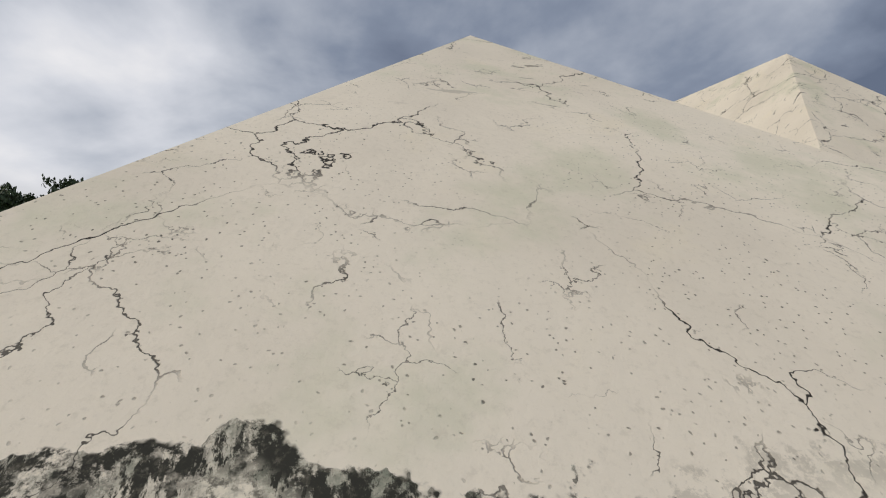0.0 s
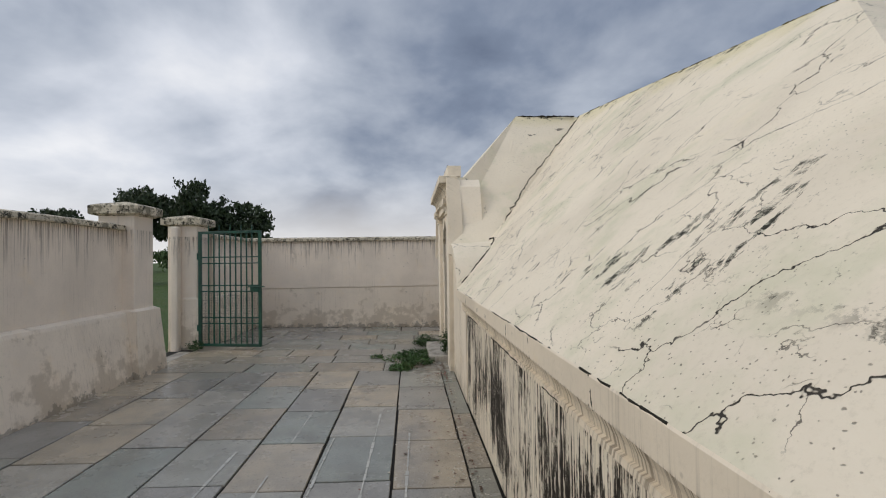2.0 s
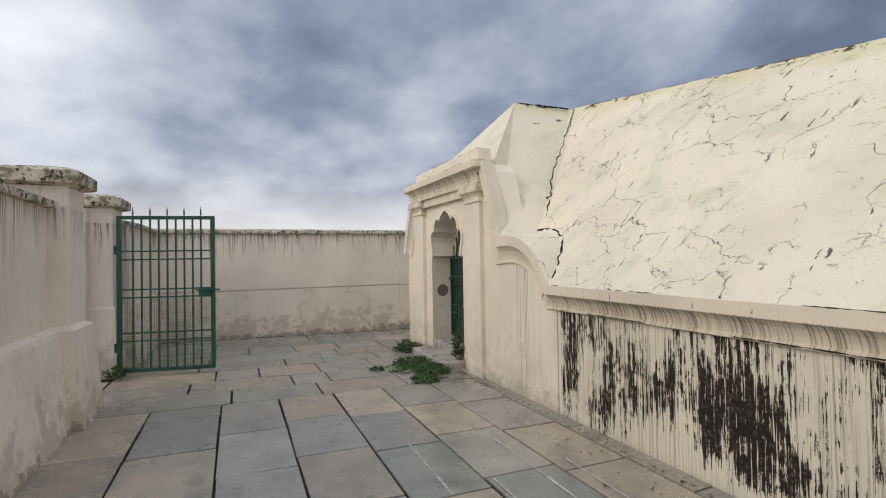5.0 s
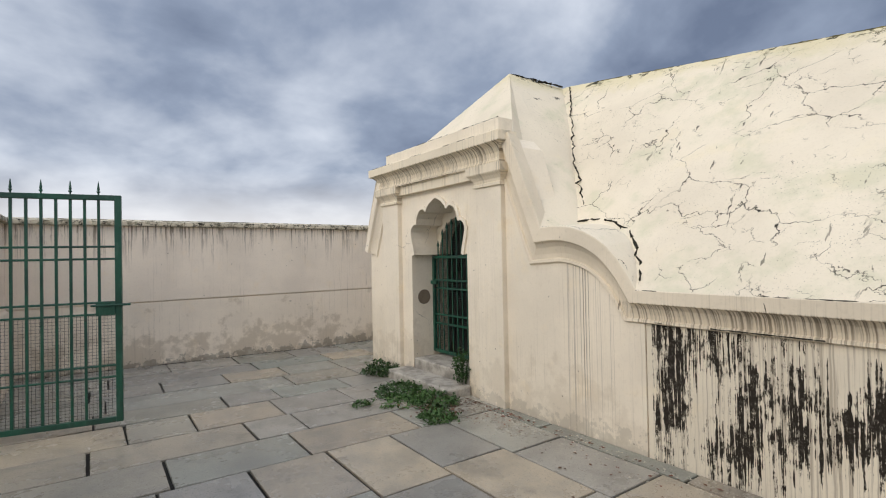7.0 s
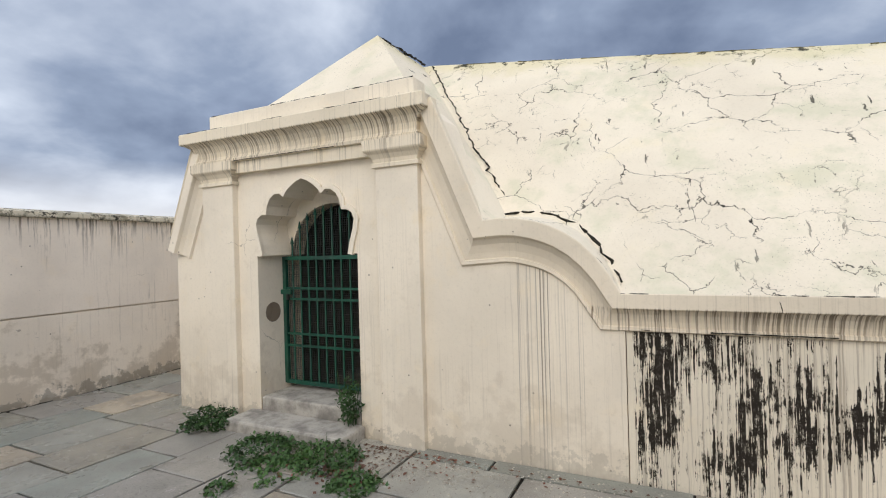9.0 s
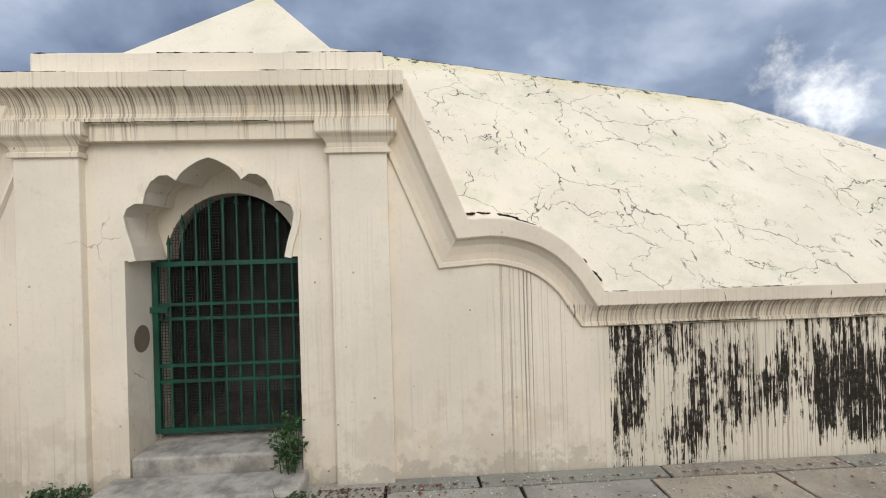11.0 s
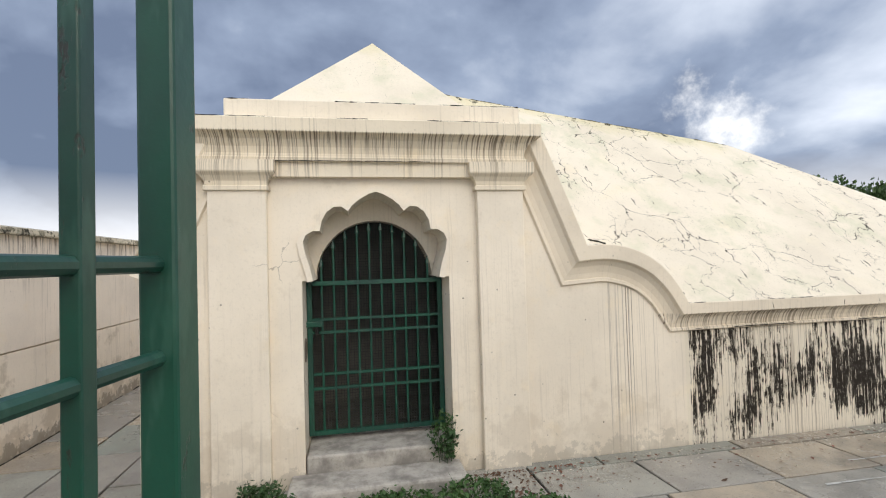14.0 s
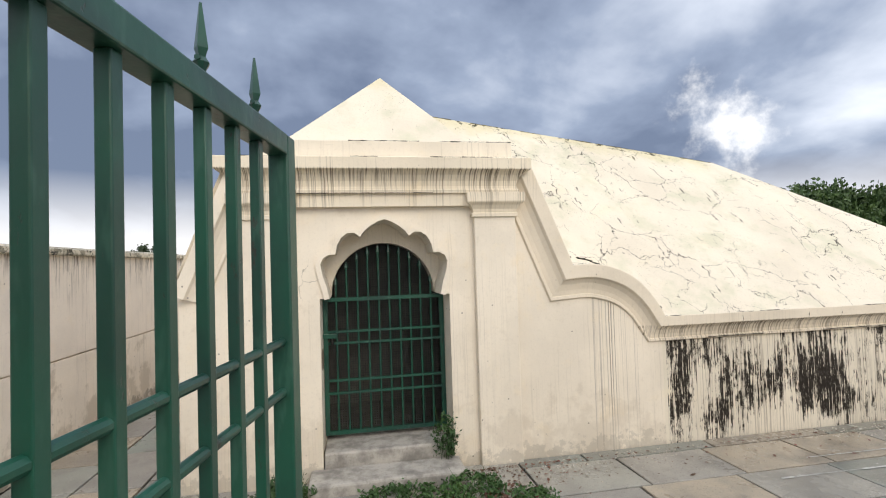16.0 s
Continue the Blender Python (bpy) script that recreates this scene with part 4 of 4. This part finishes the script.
def weed(at, radius, height, count, rng, label, name="weed"):
    w = thing(name, at, label, "plant", "weeds by the doorway")
    bm = bmesh.new()
    for k in range(max(4, int(count / 45))):
        a, r = rng.uniform(0, 6.28), radius * math.sqrt(rng.random())
        tip = Vector((at[0] + r * math.cos(a), at[1] + r * math.sin(a), at[2] + height * rng.uniform(0.35, 1.0)))
        base = Vector((at[0] + 0.5 * r * math.cos(a), at[1] + 0.5 * r * math.sin(a), at[2]))
        tube(base, tip, 0.003, bm, 4, 0.0015)
    tagged(under(part("stalk", bm, WEED), w), kind="stuff")
    bm = bmesh.new()
    for k in range(int(count / 9)):
        a, r = rng.uniform(0, 6.28), radius * math.sqrt(rng.random())
        h = height * (1 - 0.55 * r / radius) * rng.uniform(0.1, 1.0)
        leaf_quads(bm, (at[0] + r * math.cos(a), at[1] + r * math.sin(a), max(at[2] + h, at[2] + 0.015)), (0.02, 0.02, 0.012), 9, 0.032, rng)
    for v in bm.verts:
        v.co.z = max(v.co.z, at[2] + 0.003)
    tagged(under(part("foliage", bm, WEED), w), kind="stuff")
    return w


rng = random.Random(5)
LOW = "low green weeds creeping over wet paving by the step"
weed((-1.60, 7.20, 0.005), 0.30, 0.08, 1300, rng, LOW)
weed((-1.58, 6.72, 0.005), 0.22, 0.12, 950, rng, LOW)
weed((-1.82, 6.95, 0.010), 0.24, 0.04, 420, rng, LOW)
weed((-1.42, 8.02, 0.005), 0.20, 0.20, 1000, rng, "leafy green weed growing beside the doorway step")
weed((-1.17, 6.83, 0.095), 0.09, 0.44, 520, rng, "tall leafy weed growing at the door jamb")
weed((-1.80, 6.35, 0.010), 0.16, 0.06, 600, rng, LOW)
weed((-2.15, 7.05, 0.018), 0.10, 0.035, 160, rng, "small sprig of weeds in a paving joint")
weed((-4.92, 7.66, 0.065), 0.10, 0.25, 300, rng, "leafy weed at the foot of the gate pillar")
bm = bmesh.new()
for _ in range(700):
    x, y = -1.15 - abs(rng.gauss(0, 0.28)), rng.uniform(1.0, 6.9) if rng.random() < 0.5 else rng.gauss(6.4, 0.35)
    if x > -1.2 - 0.05:
        x = -1.25
    leaf_quads(bm, (x, y, floor_z(x) + 0.008), (0.0, 0.0, 0.001), 1, rng.uniform(0.008, 0.035), rng, 0.12)
for _ in range(160):
    x, y = -1.72 + rng.gauss(0, 0.09), 6.52 + rng.gauss(0, 0.12)
    leaf_quads(bm, (x, y, floor_z(x) + 0.012), (0.0, 0.0, 0.004), 1, rng.uniform(0.015, 0.045), rng, 0.3)
tagged(part("leaf_litter", bm, DRY), "brown fallen leaves and crumbs along the wall foot", "leaves", kind="stuff")


bm = bmesh.new()
for _ in range(650):
    x, y = -1.2 - abs(rng.gauss(0, 0.22)), rng.uniform(0.6, 6.1)
    r = rng.uniform(0.003, 0.011)
    z = floor_z(x) + 0.005
    a = rng.uniform(0, 6.28)
    base = [bm.verts.new((x + r * math.cos(a + t) * rng.uniform(0.6, 1.2), y + r * math.sin(a + t) * rng.uniform(0.6, 1.2), z)) for t in (0.0, 2.1, 4.2)]
    tip = bm.verts.new((x, y, z + r * 0.7))
    for i in range(3):
        bm.faces.new((base[i], base[(i + 1) % 3], tip))
tagged(part("plaster_crumbs", bm, make_plain("lime_crumb", (0.66, 0.61, 0.52), 0.9)), "pale crumbs of fallen limewash beside the plinth", "rubble", kind="stuff")


def tree(at, height, spread, rng, leaf, label, clumps=240, size=0.3, name="tree"):
    t = thing(name, (at[0], at[1], -0.06), label, "tree")
    base = Vector((at[0], at[1], -0.06))
    bm = bmesh.new()
    fork = base + Vector((0, 0, height * 0.35))
    tube(base, fork, height * 0.035, bm, 9, height * 0.024)
    tips = []
    for k in range(9):
        a = 6.28 * k / 9 + rng.uniform(-0.3, 0.3)
        tip = fork + Vector((math.cos(a) * spread * rng.uniform(0.35, 0.8), math.sin(a) * spread * rng.uniform(0.35, 0.8), height * rng.uniform(0.1, 0.52)))
        mid = fork.lerp(tip, 0.5) + Vector((0, 0, height * 0.05))
        tube(fork, mid, height * 0.016, bm, 6, height * 0.009)
        tube(mid, tip, height * 0.009, bm, 5, height * 0.003)
        tips += [tip, mid.lerp(tip, 0.5)]
    tips.append(fork + Vector((0, 0, height * 0.55)))
    under(part("trunk", bm, BARK), t)
    bm = bmesh.new()
    for k in range(clumps):
        c = rng.choice(tips)
        q = c + Vector((rng.gauss(0, spread * 0.17), rng.gauss(0, spread * 0.17), rng.gauss(0, height * 0.075)))
        s = spread * 0.06
        leaf_quads(bm, q, (s, s, s * 0.8), 34, size, rng, 1.2)
    under(part("crown", bm, leaf), t)


rng = random.Random(11)
FAR = "dark leafy tree standing beyond the boundary wall"
tree((-37.0, 82.0), 14.6, 6.5, rng, LEAF, FAR, 420, 0.62)
tree((-44.5, 79.0), 12.6, 5.6, rng, LEAF, FAR, 320, 0.62)
tree((-30.5, 85.0), 11.0, 5.6, rng, LEAF, FAR, 320, 0.62)
tree((-52.5, 75.0), 9.6, 4.4, rng, LEAF, FAR, 240, 0.55)
tree((-62.0, 66.0), 9.0, 4.4, rng, LEAF, FAR, 200, 0.55)
NEAR = "rounded green tree rising behind the vault roof"
tree((19.0, -18.5), 5.2, 4.8, rng, LEAF2, NEAR, 700, 0.26)
tree((15.5, -22.5), 4.8, 4.2, rng, LEAF2, NEAR, 500, 0.26)
tree((47.0, 28.0), 4.3, 3.0, rng, LEAF, FAR, 140, 0.3)
for k in range(6):
    tree((-17.0 - 5.0 * k, 33.0 + rng.uniform(-3, 3)), 2.8, 2.6, rng, LEAF2, "low green shrub on the grass beyond the gate", 110, 0.22, "shrub")

# ---- flagstones ----
rng = random.Random(3)


def flagstone(x0, x1, y0, y1):
    g, t = 0.008, rng.uniform(0.0, 0.004)
    bm = bmesh.new()
    jit = lambda: rng.uniform(-0.005, 0.005)
    c = [(x0 + g + jit(), y0 + g + jit()), (x1 - g + jit(), y0 + g + jit()), (x1 - g + jit(), y1 - g + jit()), (x0 + g + jit(), y1 - g + jit())]
    mx, my = (x0 + x1) / 2, (y0 + y1) / 2
    rows = []
    for s, z in ((1.0, -0.03), (1.0, -0.004), (0.985, 0.0)):
        rows.append([bm.verts.new((mx + (x - mx) * s, my + (y - my) * s, floor_z(x) + z + t)) for x, y in c])
    for a, b in zip(rows, rows[1:]):
        for j in range(4):
            bm.faces.new((a[j], a[(j + 1) % 4], b[(j + 1) % 4], b[j]))
    bm.faces.new(rows[-1])
    part("flagstone", bm, FLAG, yard_floor)


COLS = [-5.0, -4.38, -3.82, -3.33, -2.82, -2.32, -1.80, -1.30, -1.13]
FIRST = (3.73, 3.62, 3.87, 4.01, 3.90, 4.02, 3.92, 3.4)     # one cross joint in each strip
for k, (x0, x1) in enumerate(zip(COLS, COLS[1:])):
    pitch = 0.775 if k < 7 else 1.15
    cuts = [FIRST[k] + pitch * n + (rng.uniform(-0.02, 0.02) if not 0 <= n < 3 else 0.0) for n in range(-12, 6)]
    cuts = [-4.15] + [c for c in cuts if -3.9 < c < 6.0] + [6.25]
    for y0, y1 in zip(cuts, cuts[1:]):
        flagstone(x0, x1, y0, y1)
ROWS_Y = (6.25, 6.75, 7.21, 7.72, 8.14, 8.63, 9.12, 9.60, 10.14)
CUTS = ((-3.74, -2.91), (-4.14, -3.13, -2.74), (-3.91, -3.45), (-4.11, -3.12, -2.64), (-4.02, -2.37), (-4.14, -3.53, -2.91, -2.27), (-3.98, -2.48), (-3.36,))
for k, (y0, y1) in enumerate(zip(ROWS_Y, ROWS_Y[1:])):
    end = -1.13 if y0 < 8.5 else 3.2
    xs = [-4.94, *CUTS[k]]
    while end - xs[-1] > 1.15:
        xs.append(xs[-1] + rng.uniform(0.6, 0.95))
    xs.append(end)
    for x0, x1 in zip(xs, xs[1:]):
        flagstone(x0, x1, y0, y1)
for i in range(11):
    for j in range(5):
        flagstone(-1.13 + i * 0.8, -0.33 + i * 0.8, -4.15 + j * 0.88, -3.27 + j * 0.88)

# faint chalk lines left on some stones
bm = bmesh.new()
for x0, y0, y1 in ((-2.58, 3.9, 4.65), (-2.30, 2.6, 4.0), (-1.98, 2.9, 4.5), (-1.72, 2.4, 4.0), (-2.62, 2.2, 3.3), (-3.05, 1.6, 2.4), (-2.95, 2.9, 3.7)):
    y = y0
    while y < y1:
        d = rng.uniform(0.04, 0.12)
        w = rng.uniform(0.004, 0.011)
        vs = [bm.verts.new((x0 + sx * w + 0.02 * (yy - y0), yy, floor_z(x0) + 0.0055)) for sx, yy in ((-1, y), (1, y), (1, y + d), (-1, y + d))]
        bm.faces.new(vs)
        y += d + rng.uniform(0.0, 0.015)
tagged(part("chalk_marks", bm, make_plain("chalk", (0.55, 0.54, 0.50), 0.9)), "faint white chalk lines on the flagstones", "marks", kind="stuff")
